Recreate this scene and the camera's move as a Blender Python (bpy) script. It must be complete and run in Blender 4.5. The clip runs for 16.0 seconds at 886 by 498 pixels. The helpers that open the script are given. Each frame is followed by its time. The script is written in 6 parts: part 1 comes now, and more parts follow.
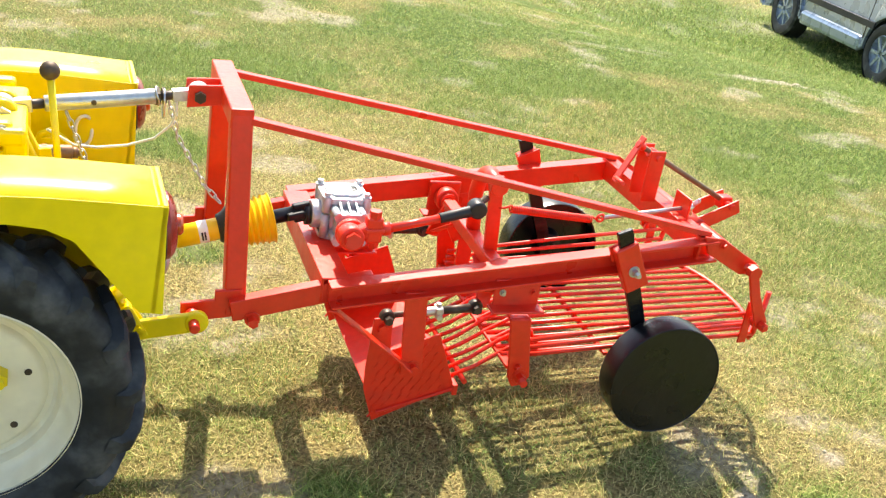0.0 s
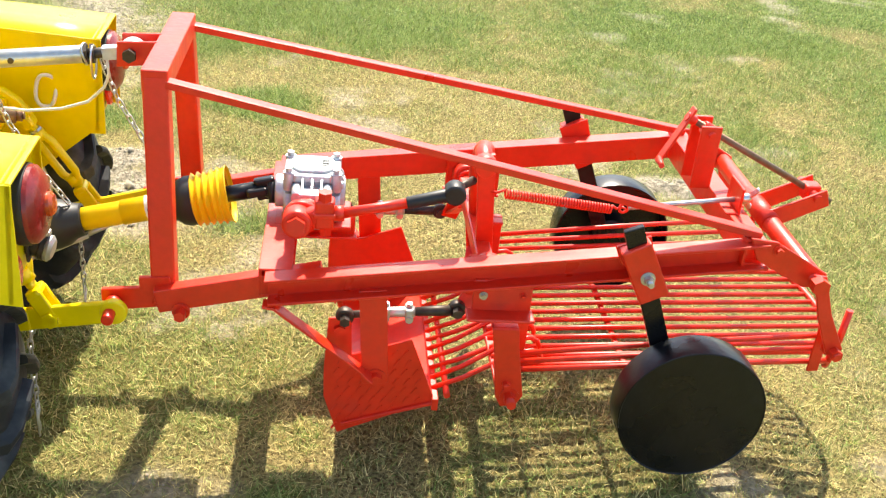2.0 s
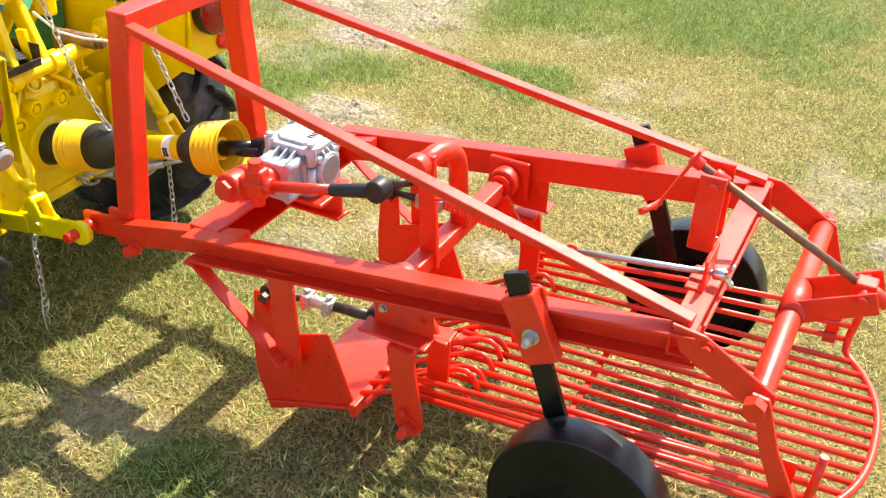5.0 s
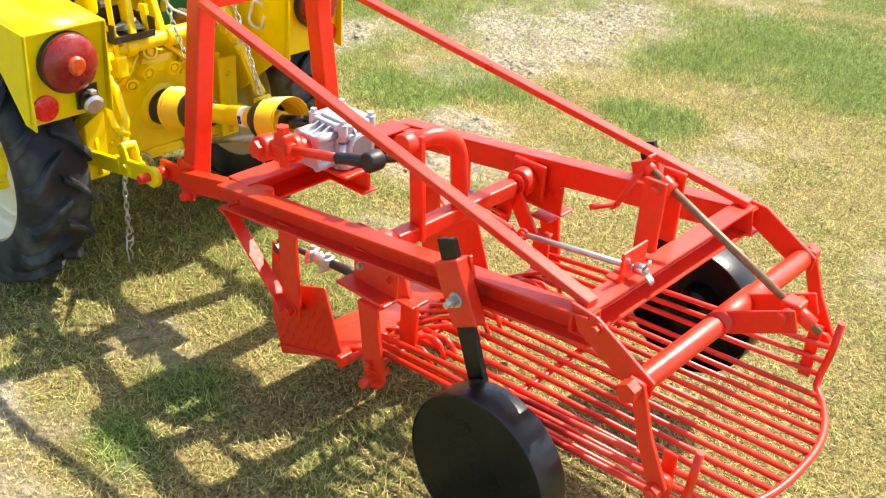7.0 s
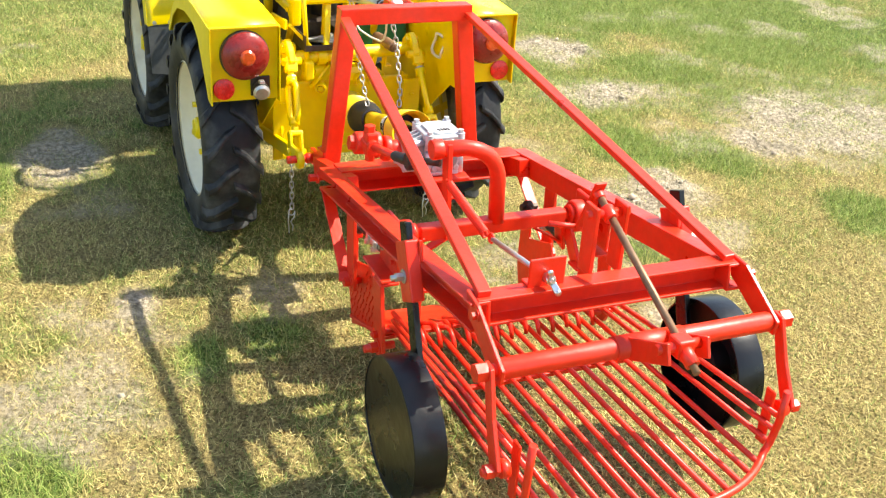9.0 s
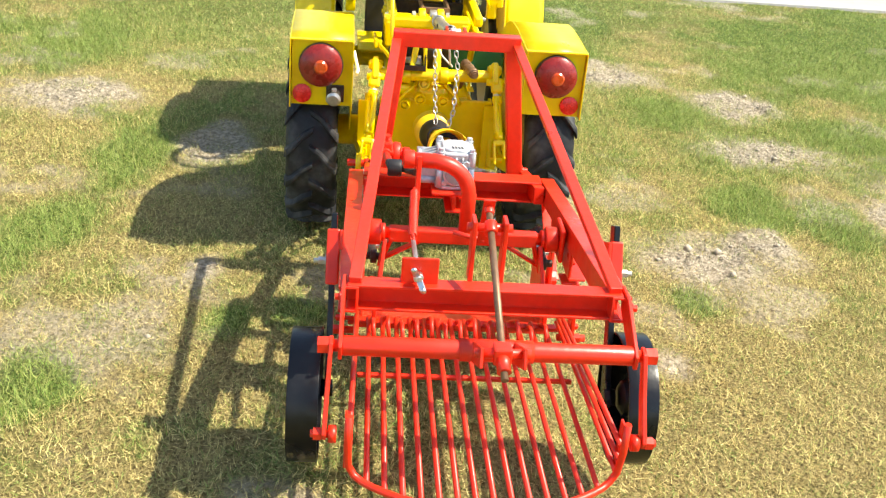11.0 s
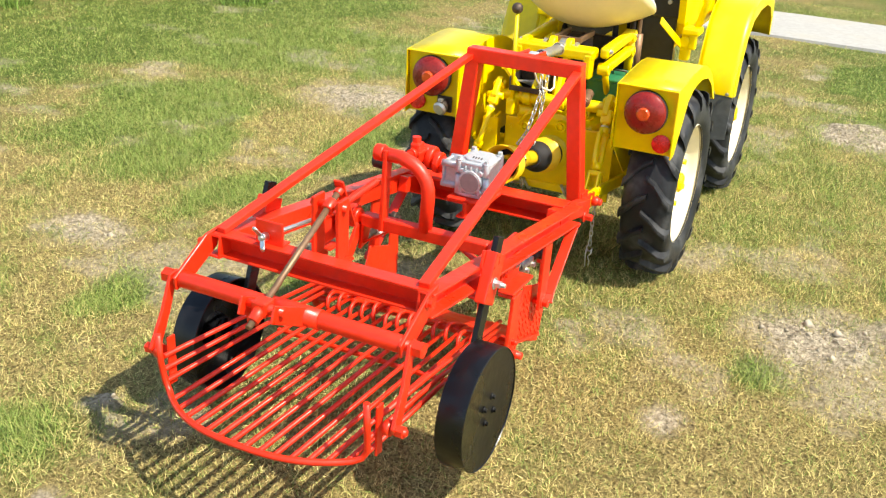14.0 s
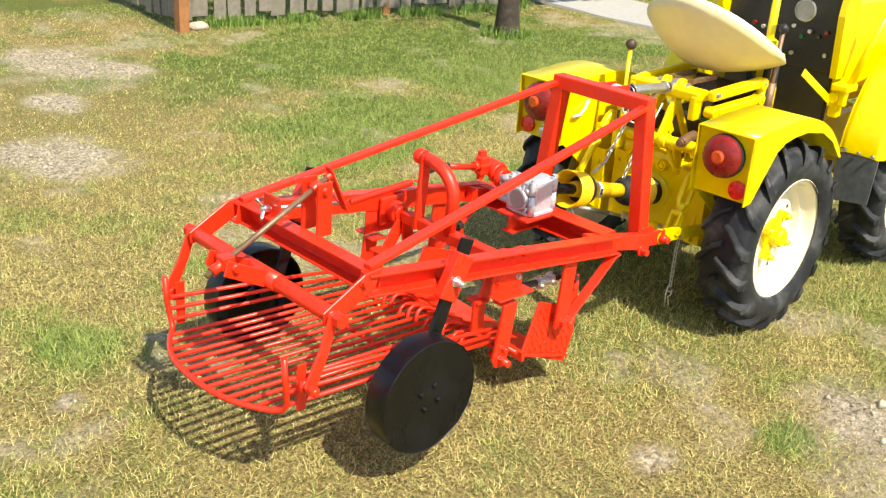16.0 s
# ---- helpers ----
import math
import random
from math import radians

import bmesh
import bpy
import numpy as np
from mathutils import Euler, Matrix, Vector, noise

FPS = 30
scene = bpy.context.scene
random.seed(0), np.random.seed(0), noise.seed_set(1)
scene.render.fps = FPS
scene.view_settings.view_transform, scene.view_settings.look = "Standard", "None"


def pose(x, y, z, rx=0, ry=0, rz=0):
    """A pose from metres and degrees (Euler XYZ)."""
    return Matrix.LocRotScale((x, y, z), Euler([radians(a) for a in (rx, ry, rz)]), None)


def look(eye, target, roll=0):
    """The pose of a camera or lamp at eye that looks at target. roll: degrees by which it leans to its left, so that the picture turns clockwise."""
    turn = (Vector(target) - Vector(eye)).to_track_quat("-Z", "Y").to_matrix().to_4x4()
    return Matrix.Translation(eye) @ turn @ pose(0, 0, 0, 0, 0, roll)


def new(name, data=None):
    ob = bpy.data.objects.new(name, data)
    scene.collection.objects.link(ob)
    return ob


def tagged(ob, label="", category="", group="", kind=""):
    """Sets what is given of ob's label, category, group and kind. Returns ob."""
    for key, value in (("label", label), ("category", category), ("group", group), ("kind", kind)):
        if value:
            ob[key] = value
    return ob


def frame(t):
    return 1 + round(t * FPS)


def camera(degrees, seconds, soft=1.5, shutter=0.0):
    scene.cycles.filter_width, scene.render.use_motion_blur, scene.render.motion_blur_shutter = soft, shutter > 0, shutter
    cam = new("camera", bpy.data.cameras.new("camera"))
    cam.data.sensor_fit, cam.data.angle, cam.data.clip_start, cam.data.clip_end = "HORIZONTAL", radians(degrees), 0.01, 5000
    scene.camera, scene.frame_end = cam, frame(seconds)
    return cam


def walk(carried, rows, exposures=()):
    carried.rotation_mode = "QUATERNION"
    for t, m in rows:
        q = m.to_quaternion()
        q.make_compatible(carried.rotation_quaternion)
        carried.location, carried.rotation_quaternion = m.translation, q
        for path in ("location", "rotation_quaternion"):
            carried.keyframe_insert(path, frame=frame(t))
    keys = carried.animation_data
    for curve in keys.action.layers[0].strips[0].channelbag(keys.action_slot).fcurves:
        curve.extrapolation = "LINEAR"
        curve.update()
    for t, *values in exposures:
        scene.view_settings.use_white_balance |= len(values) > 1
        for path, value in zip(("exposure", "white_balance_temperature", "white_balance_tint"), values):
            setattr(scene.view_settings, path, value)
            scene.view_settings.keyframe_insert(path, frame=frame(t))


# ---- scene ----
cam = camera(46.6, 16.0, soft=1.25)
PATH = [
    (0, (-0.362, -2.338, 1.555), (0.309, -0.637, 0.746), 9.5),
    (0.5, (-0.25, -2.212, 1.559), (0.357, -0.504, 0.716), 9.4),
    (1, (-0.136, -2.098, 1.556), (0.399, -0.396, 0.653), 9.1),
    (1.5, (0.068, -2.083, 1.53), (0.467, -0.356, 0.604), 7.1),
    (2, (0.307, -2.056, 1.517), (0.529, -0.305, 0.575), 5.8),
    (2.5, (0.497, -1.985, 1.486), (0.538, -0.22, 0.546), 5.2),
    (3, (0.677, -1.886, 1.494), (0.518, -0.14, 0.531), 4.8),
    (3.5, (0.86, -1.791, 1.48), (0.498, -0.081, 0.51), 3.7),
    (4, (1.087, -1.735, 1.51), (0.531, -0.088, 0.519), 2.3),
    (4.5, (1.245, -1.681, 1.51), (0.578, -0.091, 0.498), 1.9),
    (4.7, (1.297, -1.66, 1.539), (0.607, -0.097, 0.499), 2.4),
    (6.8, (1.864, -1.587, 1.494), (0.789, -0.208, 0.524), 3.7),
    (7, (1.921, -1.552, 1.528), (0.792, -0.223, 0.547), 3.9),
    (7.5, (2.088, -1.469, 1.57), (0.836, -0.281, 0.559), 3.3),
    (8, (2.334, -1.339, 1.561), (0.925, -0.321, 0.572), 2.2),
    (8.5, (2.514, -1.192, 1.552), (0.975, -0.325, 0.614), 2.7),
    (9, (2.67, -1.028, 1.548), (1.033, -0.305, 0.655), 3.8),
    (9.2, (2.727, -0.964, 1.577), (1.067, -0.297, 0.683), 4.6),
    (11.3, (3.11, -0.119, 1.611), (1.301, -0.05, 0.762), 3.7),
    (11.5, (3.128, -0.011, 1.601), (1.316, -0.008, 0.754), 2.9),
    (12, (3.143, 0.224, 1.595), (1.338, 0.075, 0.747), 2.2),
    (12.5, (3.119, 0.449, 1.612), (1.336, 0.151, 0.756), 2.0),
    (13, (3.093, 0.68, 1.647), (1.346, 0.222, 0.788), 2.1),
    (13.5, (3.058, 0.938, 1.614), (1.35, 0.312, 0.784), 2.5),
    (14, (2.987, 1.179, 1.624), (1.338, 0.396, 0.805), 3.2),
    (14.5, (2.907, 1.416, 1.621), (1.331, 0.48, 0.823), 3.9),
    (15, (2.809, 1.626, 1.673), (1.323, 0.555, 0.871), 4.1),
    (15.5, (2.717, 1.846, 1.648), (1.327, 0.637, 0.87), 4.0),
    (16, (2.628, 2.014, 1.632), (1.335, 0.697, 0.859), 4.1),
]
# the camera's own exposure and white balance
EXPOSURES = [(0.0, 1.60, 7000, 8), (2.5, 1.60, 7000, 8), (4.5, 1.52, 7000, 8), (8.0, 1.53, 7000, 8), (11.5, 1.24, 7000, 8), (16.0, 1.02, 7000, 8)]
walk(cam, [(t, look(eye, target, roll)) for t, eye, target, roll in PATH], EXPOSURES)

# ---- light ----
SUN_ELEVATION = radians(53.2)
SUN_AZIMUTH = radians(8.4)  # from +y towards +x
world = bpy.data.worlds.new("world")
scene.world = world
world.use_nodes = True
sky = world.node_tree.nodes.new("ShaderNodeTexSky")
sky.sky_type = "NISHITA"
sky.sun_disc = False
sky.sun_elevation, sky.sun_rotation = SUN_ELEVATION, SUN_AZIMUTH
world.node_tree.links.new(sky.outputs[0], world.node_tree.nodes["Background"].inputs[0])
world.node_tree.nodes["Background"].inputs[1].default_value = 0.13
sun = new("sun", bpy.data.lights.new("sun", "SUN"))
sun.data.energy, sun.data.angle, sun.data.color = 3.95, radians(0.6), (1.0, 0.95, 0.86)
sun_way = Vector((math.sin(SUN_AZIMUTH) * math.cos(SUN_ELEVATION), math.cos(SUN_AZIMUTH) * math.cos(SUN_ELEVATION), math.sin(SUN_ELEVATION)))
sun.matrix_world = look(sun_way * 20, (0, 0, 0))


# ---- materials ----
def material(name, colour, rough=0.5, metal=0.0, vary=0.12, grain=40.0, bump=0.1, coat=0.0, dirt=None, dirt_amount=0.0, spots=6.0, rough_vary=0.12, specular=0.4):
    """Paint, metal, rubber and the like: a base colour with fine grain, broad blotches, optional dirt and a little relief."""
    m = bpy.data.materials.new(name)
    m.use_nodes = True
    n, l = m.node_tree.nodes, m.node_tree.links
    b = n["Principled BSDF"]
    b.inputs["Metallic"].default_value = metal
    b.inputs["Coat Weight"].default_value = coat
    b.inputs["Specular IOR Level"].default_value = specular
    b.inputs["Coat Roughness"].default_value = 0.12
    where = n.new("ShaderNodeTexCoord")
    fine, broad = n.new("ShaderNodeTexNoise"), n.new("ShaderNodeTexNoise")
    fine.inputs["Scale"].default_value, fine.inputs["Detail"].default_value = grain, 6
    broad.inputs["Scale"].default_value, broad.inputs["Detail"].default_value = spots, 5
    for t in (fine, broad):
        l.new(where.outputs["Object"], t.inputs["Vector"])
    mix = n.new("ShaderNodeMix")
    mix.data_type = "RGBA"
    mix.inputs["A"].default_value = (*[c * (1 - vary) for c in colour], 1)
    mix.inputs["B"].default_value = (*[min(1, c * (1 + vary)) for c in colour], 1)
    add = n.new("ShaderNodeMath")
    add.operation = "ADD"
    l.new(fine.outputs["Fac"], add.inputs[0])
    l.new(broad.outputs["Fac"], add.inputs[1])
    spread = n.new("ShaderNodeMapRange")
    spread.inputs["From Min"].default_value, spread.inputs["From Max"].default_value = 0.7, 1.3
    l.new(add.outputs[0], spread.inputs["Value"])
    l.new(spread.outputs[0], mix.inputs["Factor"])
    colour_out = mix.outputs["Result"]
    if dirt:
        worn = n.new("ShaderNodeMapRange")
        worn.inputs["From Min"].default_value, worn.inputs["From Max"].default_value = 0.62 - 0.3 * dirt_amount, 0.78 - 0.2 * dirt_amount
        l.new(broad.outputs["Fac"], worn.inputs["Value"])
        part_dirt = n.new("ShaderNodeMath")
        part_dirt.operation = "MULTIPLY"
        l.new(worn.outputs[0], part_dirt.inputs[0])
        l.new(fine.outputs["Fac"], part_dirt.inputs[1])
        over = n.new("ShaderNodeMix")
        over.data_type = "RGBA"
        over.inputs["B"].default_value = (*dirt, 1)
        l.new(part_dirt.outputs[0], over.inputs["Factor"])
        l.new(colour_out, over.inputs["A"])
        colour_out = over.outputs["Result"]
    l.new(colour_out, b.inputs["Base Color"])
    gloss = n.new("ShaderNodeMapRange")
    gloss.inputs["To Min"].default_value, gloss.inputs["To Max"].default_value = max(0.03, rough - rough_vary), min(1, rough + rough_vary)
    gloss.inputs["From Min"].default_value, gloss.inputs["From Max"].default_value = 0.3, 0.7
    l.new(broad.outputs["Fac"], gloss.inputs["Value"])
    l.new(gloss.outputs[0], b.inputs["Roughness"])
    if bump:
        relief = n.new("ShaderNodeBump")
        relief.inputs["Strength"].default_value, relief.inputs["Distance"].default_value = bump, 0.004
        l.new(fine.outputs["Fac"], relief.inputs["Height"])
        l.new(relief.outputs[0], b.inputs["Normal"])
    return m


RED = material("red_paint", (0.74, 0.026, 0.006), 0.39, vary=0.09, grain=55, bump=0.2, coat=0.0, specular=0.5, spots=9, dirt=(0.42, 0.03, 0.015), dirt_amount=0.1)
YELLOW = material("yellow_paint", (0.84, 0.62, 0.0), 0.38, vary=0.08, grain=30, bump=0.12, coat=0.0, specular=0.5, spots=4, dirt=(0.45, 0.30, 0.03), dirt_amount=0.08)
YELLOW_PLASTIC = material("yellow_plastic", (0.82, 0.53, 0.012), 0.42, vary=0.08, grain=30, bump=0.05)
BLACK = material("black_paint", (0.0035, 0.0038, 0.0048), 0.30, vary=0.3, grain=35, bump=0.25, dirt=(0.018, 0.018, 0.020), dirt_amount=0.15, specular=0.36)
BLACK_PLASTIC = material("black_plastic", (0.018, 0.018, 0.019), 0.5, vary=0.3, grain=40, bump=0.1)
RUBBER = material("tyre_rubber", (0.017, 0.018, 0.020), 0.58, vary=0.3, grain=45, bump=0.3, dirt=(0.13, 0.13, 0.125), dirt_amount=0.45, spots=8, specular=0.3)
FLAP = material("dusty_rubber", (0.085, 0.09, 0.09), 0.7, vary=0.25, grain=40, bump=0.2, dirt=(0.20, 0.19, 0.17), dirt_amount=0.3)
CREAM = material("cream_paint", (0.80, 0.72, 0.52), 0.35, vary=0.06, grain=30, bump=0.08, coat=0.25, dirt=(0.45, 0.36, 0.22), dirt_amount=0.12)
SEAT = material("cream_vinyl", (0.76, 0.64, 0.37), 0.38, vary=0.05, grain=25, bump=0.05, coat=0.2, spots=3)
STEEL = material("bright_steel", (0.62, 0.62, 0.62), 0.32, metal=1.0, vary=0.15, grain=80, bump=0.15, dirt=(0.2, 0.16, 0.12), dirt_amount=0.15)
ZINC = material("zinc_steel", (0.52, 0.52, 0.50), 0.42, metal=0.85, vary=0.18, grain=60, bump=0.2, dirt=(0.25, 0.2, 0.14), dirt_amount=0.2)
ALLOY = material("cast_alloy", (0.52, 0.55, 0.57), 0.45, metal=0.45, vary=0.14, grain=90, bump=0.45, dirt=(0.30, 0.28, 0.25), dirt_amount=0.25)
CAST_DARK = material("dull_disc", (0.30, 0.31, 0.33), 0.45, metal=0.5, vary=0.12, grain=60, bump=0.1)
IRON = material("dark_iron", (0.07, 0.055, 0.045), 0.5, metal=0.6, vary=0.35, grain=60, bump=0.3, dirt=(0.14, 0.08, 0.04), dirt_amount=0.3)
RUSTY = material("brown_steel", (0.22, 0.13, 0.075), 0.5, metal=0.5, vary=0.3, grain=60, bump=0.25, dirt=(0.25, 0.12, 0.05), dirt_amount=0.3)
GREEN = material("green_paint", (0.02, 0.16, 0.07), 0.38, vary=0.12, grain=35, bump=0.1)
LAMP_RED = material("red_lens", (0.22, 0.012, 0.008), 0.30, vary=0.25, grain=120, bump=0.25, coat=0.25, spots=30)
LAMP_ORANGE = material("orange_lens", (0.52, 0.065, 0.008), 0.28, vary=0.2, grain=120, bump=0.2, coat=0.5, spots=30)
REFLECTOR = material("red_reflector", (0.75, 0.012, 0.008), 0.25, vary=0.35, grain=300, bump=0.4, coat=0.4, spots=60)
PALE = material("pale_plastic", (0.72, 0.70, 0.60), 0.5, vary=0.06, bump=0.05)
WHITE = material("white_label", (0.8, 0.8, 0.78), 0.5, vary=0.04, bump=0.0)
INK = material("black_ink", (0.02, 0.02, 0.02), 0.6, vary=0.1, bump=0.0)
SILVER = material("silver_car_paint", (0.26, 0.31, 0.38), 0.3, metal=0.4, vary=0.02, grain=200, bump=0.0, coat=0.8)
GLASS_DARK = material("dark_glass", (0.02, 0.025, 0.03), 0.08, vary=0.1, bump=0.0, coat=0.5)
BOARD = material("weathered_board", (0.19, 0.165, 0.13), 0.8, vary=0.3, grain=28, bump=0.5, dirt=(0.09, 0.10, 0.06), dirt_amount=0.35)
POST_WOOD = material("stained_post", (0.30, 0.13, 0.045), 0.7, vary=0.25, grain=30, bump=0.4)
BARK = material("bark", (0.055, 0.042, 0.03), 0.9, vary=0.4, grain=25, bump=1.0)
LEAF = material("leaf", (0.07, 0.13, 0.03), 0.55, vary=0.35, grain=5, bump=0.0)
SOIL = material("dry_soil", (0.42, 0.365, 0.275), 0.95, vary=0.35, grain=30, bump=0.6, specular=0.1)
PAVING = material("pale_concrete", (0.34, 0.33, 0.30), 0.85, vary=0.12, grain=25, bump=0.3, dirt=(0.32, 0.28, 0.2), dirt_amount=0.3, spots=1.5)


# ---- shapes ----
def join(*shapes):
    out = bmesh.new()
    for s in shapes:
        me = bpy.data.meshes.new("join")
        s.to_mesh(me)
        s.free()
        out.from_mesh(me)
        bpy.data.meshes.remove(me)
    return out


def box(centre, size, bevel=0.003, turn=None):
    bm = bmesh.new()
    bmesh.ops.create_cube(bm, size=1.0)
    bmesh.ops.scale(bm, vec=size, verts=bm.verts)
    if bevel:
        bmesh.ops.bevel(bm, geom=bm.edges[:], offset=min(bevel, 0.45 * min(size)), segments=2, affect="EDGES", profile=0.5)
    m = Matrix.Translation(centre) @ (turn.to_4x4() if turn else Matrix())
    bm.transform(m)
    return bm


def frame_of(p, q, up=(0, 0, 1)):
    """Axes whose x runs from p to q, with z as near as can be to up."""
    x = (Vector(q) - Vector(p)).normalized()
    z = Vector(up)
    if abs(x.dot(z)) > 0.98:
        z = Vector((0, 1, 0))
    y = z.cross(x).normalized()
    z = x.cross(y).normalized()
    return Matrix((x, y, z)).transposed()


def bar(p, q, wide, high, up=(0, 0, 1), bevel=0.002):
    """A rectangular bar from p to q: wide across, high along up."""
    p, q = Vector(p), Vector(q)
    return box((p + q) / 2, ((q - p).length, wide, high), bevel, frame_of(p, q, up))


def rod(p, q, r, sides=12, r2=None, bevel=0.0):
    p, q = Vector(p), Vector(q)
    bm = bmesh.new()
    bmesh.ops.create_cone(bm, cap_ends=True, segments=sides, radius1=r, radius2=r if r2 is None else r2, depth=(q - p).length)
    if bevel:
        edges = [e for e in bm.edges if any(len(f.verts) > 4 for f in e.link_faces)]
        bmesh.ops.bevel(bm, geom=edges, offset=bevel, segments=2, affect="EDGES", profile=0.5)
    for f in bm.faces:
        f.smooth = len(f.verts) == 4 and sides > 6
    m = Matrix.Translation((p + q) / 2) @ (q - p).to_track_quat("Z", "Y").to_matrix().to_4x4()
    bm.transform(m)
    return bm


def sweep(points, r, sides=8, closed=False, flat=None):
    """A round bar (or, with flat, a bar r wide and flat thick) along a line of points."""
    pts = [Vector(p) for p in points]
    bm = bmesh.new()
    rings, side = [], None
    for i, p in enumerate(pts):
        a = pts[i - 1] if (i or closed) else p
        b = pts[(i + 1) % len(pts)] if (i < len(pts) - 1 or closed) else p
        t = (b - a).normalized()
        if side is None:
            side = t.cross(Vector((0, 0, 1)))
            if side.length < 0.1:
                side = t.cross(Vector((0, 1, 0)))
        side = (side - t * side.dot(t)).normalized()
        top = side.cross(t)
        rings.append([bm.verts.new(p + side * r * math.cos(k * math.tau / sides) + top * (flat or r) * math.sin(k * math.tau / sides)) for k in range(sides)])
    for i in range(len(rings) - (0 if closed else 1)):
        u, v = rings[i], rings[(i + 1) % len(rings)]
        for k in range(sides):
            f = bm.faces.new((u[k], u[(k + 1) % sides], v[(k + 1) % sides], v[k]))
            f.smooth = True
    if not closed:
        bm.faces.new(rings[0])
        bm.faces.new(rings[-1][::-1])
    bmesh.ops.recalc_face_normals(bm, faces=bm.faces)
    return bm


def plate(outline, thick, way=(0, 1, 0), bevel=0.0015):
    """A flat plate: an outline of points, thickened both ways along way."""
    w = Vector(way).normalized() * thick / 2
    bm = bmesh.new()
    a = [bm.verts.new(Vector(p) - w) for p in outline]
    b = [bm.verts.new(Vector(p) + w) for p in outline]
    bm.faces.new(a)
    bm.faces.new(b[::-1])
    for i in range(len(a)):
        j = (i + 1) % len(a)
        bm.faces.new((a[i], b[i], b[j], a[j]))
    bmesh.ops.recalc_face_normals(bm, faces=bm.faces)
    if bevel:
        bmesh.ops.bevel(bm, geom=bm.edges[:], offset=bevel, segments=1, affect="EDGES")
    return bm


def profile_bar(p, q, outline, up=(0, 0, 1)):
    """A bar of any section from p to q; outline holds (across, upward) pairs."""
    p, q = Vector(p), Vector(q)
    m = frame_of(p, q, up)
    y, z = m.col[1], m.col[2]
    bm = bmesh.new()
    a = [bm.verts.new(p + y * u + z * v) for u, v in outline]
    b = [bm.verts.new(q + y * u + z * v) for u, v in outline]
    bm.faces.new(a)
    bm.faces.new(b[::-1])
    for i in range(len(a)):
        j = (i + 1) % len(a)
        bm.faces.new((a[i], b[i], b[j], a[j]))
    bmesh.ops.recalc_face_normals(bm, faces=bm.faces)
    bmesh.ops.bevel(bm, geom=bm.edges[:], offset=0.0012, segments=1, affect="EDGES")
    return bm


def channel(deep, high, t):
    """The section of a U-channel that opens towards +across, its top at 0."""
    return [(0, 0), (deep, 0), (deep, -t), (t, -t), (t, -high + t), (deep, -high + t), (deep, -high), (0, -high)]


def lathe(profile, centre, axis=(0, 1, 0), sides=48, smooth=True):
    """A turned shape: profile holds (radius, along) pairs."""
    axis = Vector(axis).normalized()
    m = Matrix.Translation(centre) @ axis.to_track_quat("Z", "Y").to_matrix().to_4x4()
    bm = bmesh.new()
    rings = []
    for r, h in profile:
        if r < 1e-5:
            rings.append([bm.verts.new((0, 0, h))])
        else:
            rings.append([bm.verts.new((r * math.cos(k * math.tau / sides), r * math.sin(k * math.tau / sides), h)) for k in range(sides)])
    for u, v in zip(rings, rings[1:]):
        for k in range(sides):
            j = (k + 1) % sides
            some = [u[k % len(u)], u[j % len(u)], v[j % len(v)], v[k % len(v)]]
            some = [x for i, x in enumerate(some) if x not in some[:i]]
            if len(some) > 2:
                bm.faces.new(some).smooth = smooth
    bmesh.ops.recalc_face_normals(bm, faces=bm.faces)
    for e in bm.edges:
        if e.calc_face_angle(0) > 0.6:
            e.smooth = False
    bm.transform(m)
    return bm


def ball(centre, r, squash=(1, 1, 1), sub=3):
    bm = bmesh.new()
    bmesh.ops.create_icosphere(bm, subdivisions=sub, radius=r)
    for f in bm.faces:
        f.smooth = True
    bm.transform(Matrix.Translation(centre) @ Matrix.Diagonal((*squash, 1)))
    return bm


def bolt(p, way, r=0.008, long=0.012):
    """A hexagonal head with a washer, seated at p."""
    p, way = Vector(p), Vector(way).normalized()
    return join(rod(p, p + way * 0.0025, r * 1.5, 16), rod(p + way * 0.0025, p + way * long, r, 6))


def loop(a, b, c, r):
    """Points of an arc round c in the plane of a and b (unit vectors), radius r, for angles given later."""
    return lambda ang: Vector(c) + (Vector(a) * math.cos(ang) + Vector(b) * math.sin(ang)) * r


def thing(name, m=None, label="", category="", group="", kind=""):
    """An Empty that carries the parts of one thing. Parts are given in its own coordinates, shifted by m's inverse when built in the world."""
    ob = new(name)
    ob.empty_display_size = 0.1
    ob.matrix_world = m or Matrix()
    bpy.context.view_layer.update()
    return tagged(ob, label, category, group, kind)


def part(name, bm, mat, parent, label="", origin=None):
    """Links a bmesh as one mesh under a thing or a part; origin: the place of the parent in the coordinates of bm."""
    if origin is not None:
        bm.transform(Matrix.Translation(-Vector(origin)))
    me = bpy.data.meshes.new(name)
    bm.to_mesh(me)
    bm.free()
    me.materials.append(mat)
    ob = new(name, me)
    ob.parent = parent
    return tagged(ob, label)


def solo(name, bm, mat, label, category, group="", kind="", origin=None):
    """A thing that is one mesh."""
    ob = part(name, bm, mat, None, origin=origin)
    if origin is not None:
        ob.location = origin
    return tagged(ob, label, category, group, kind)


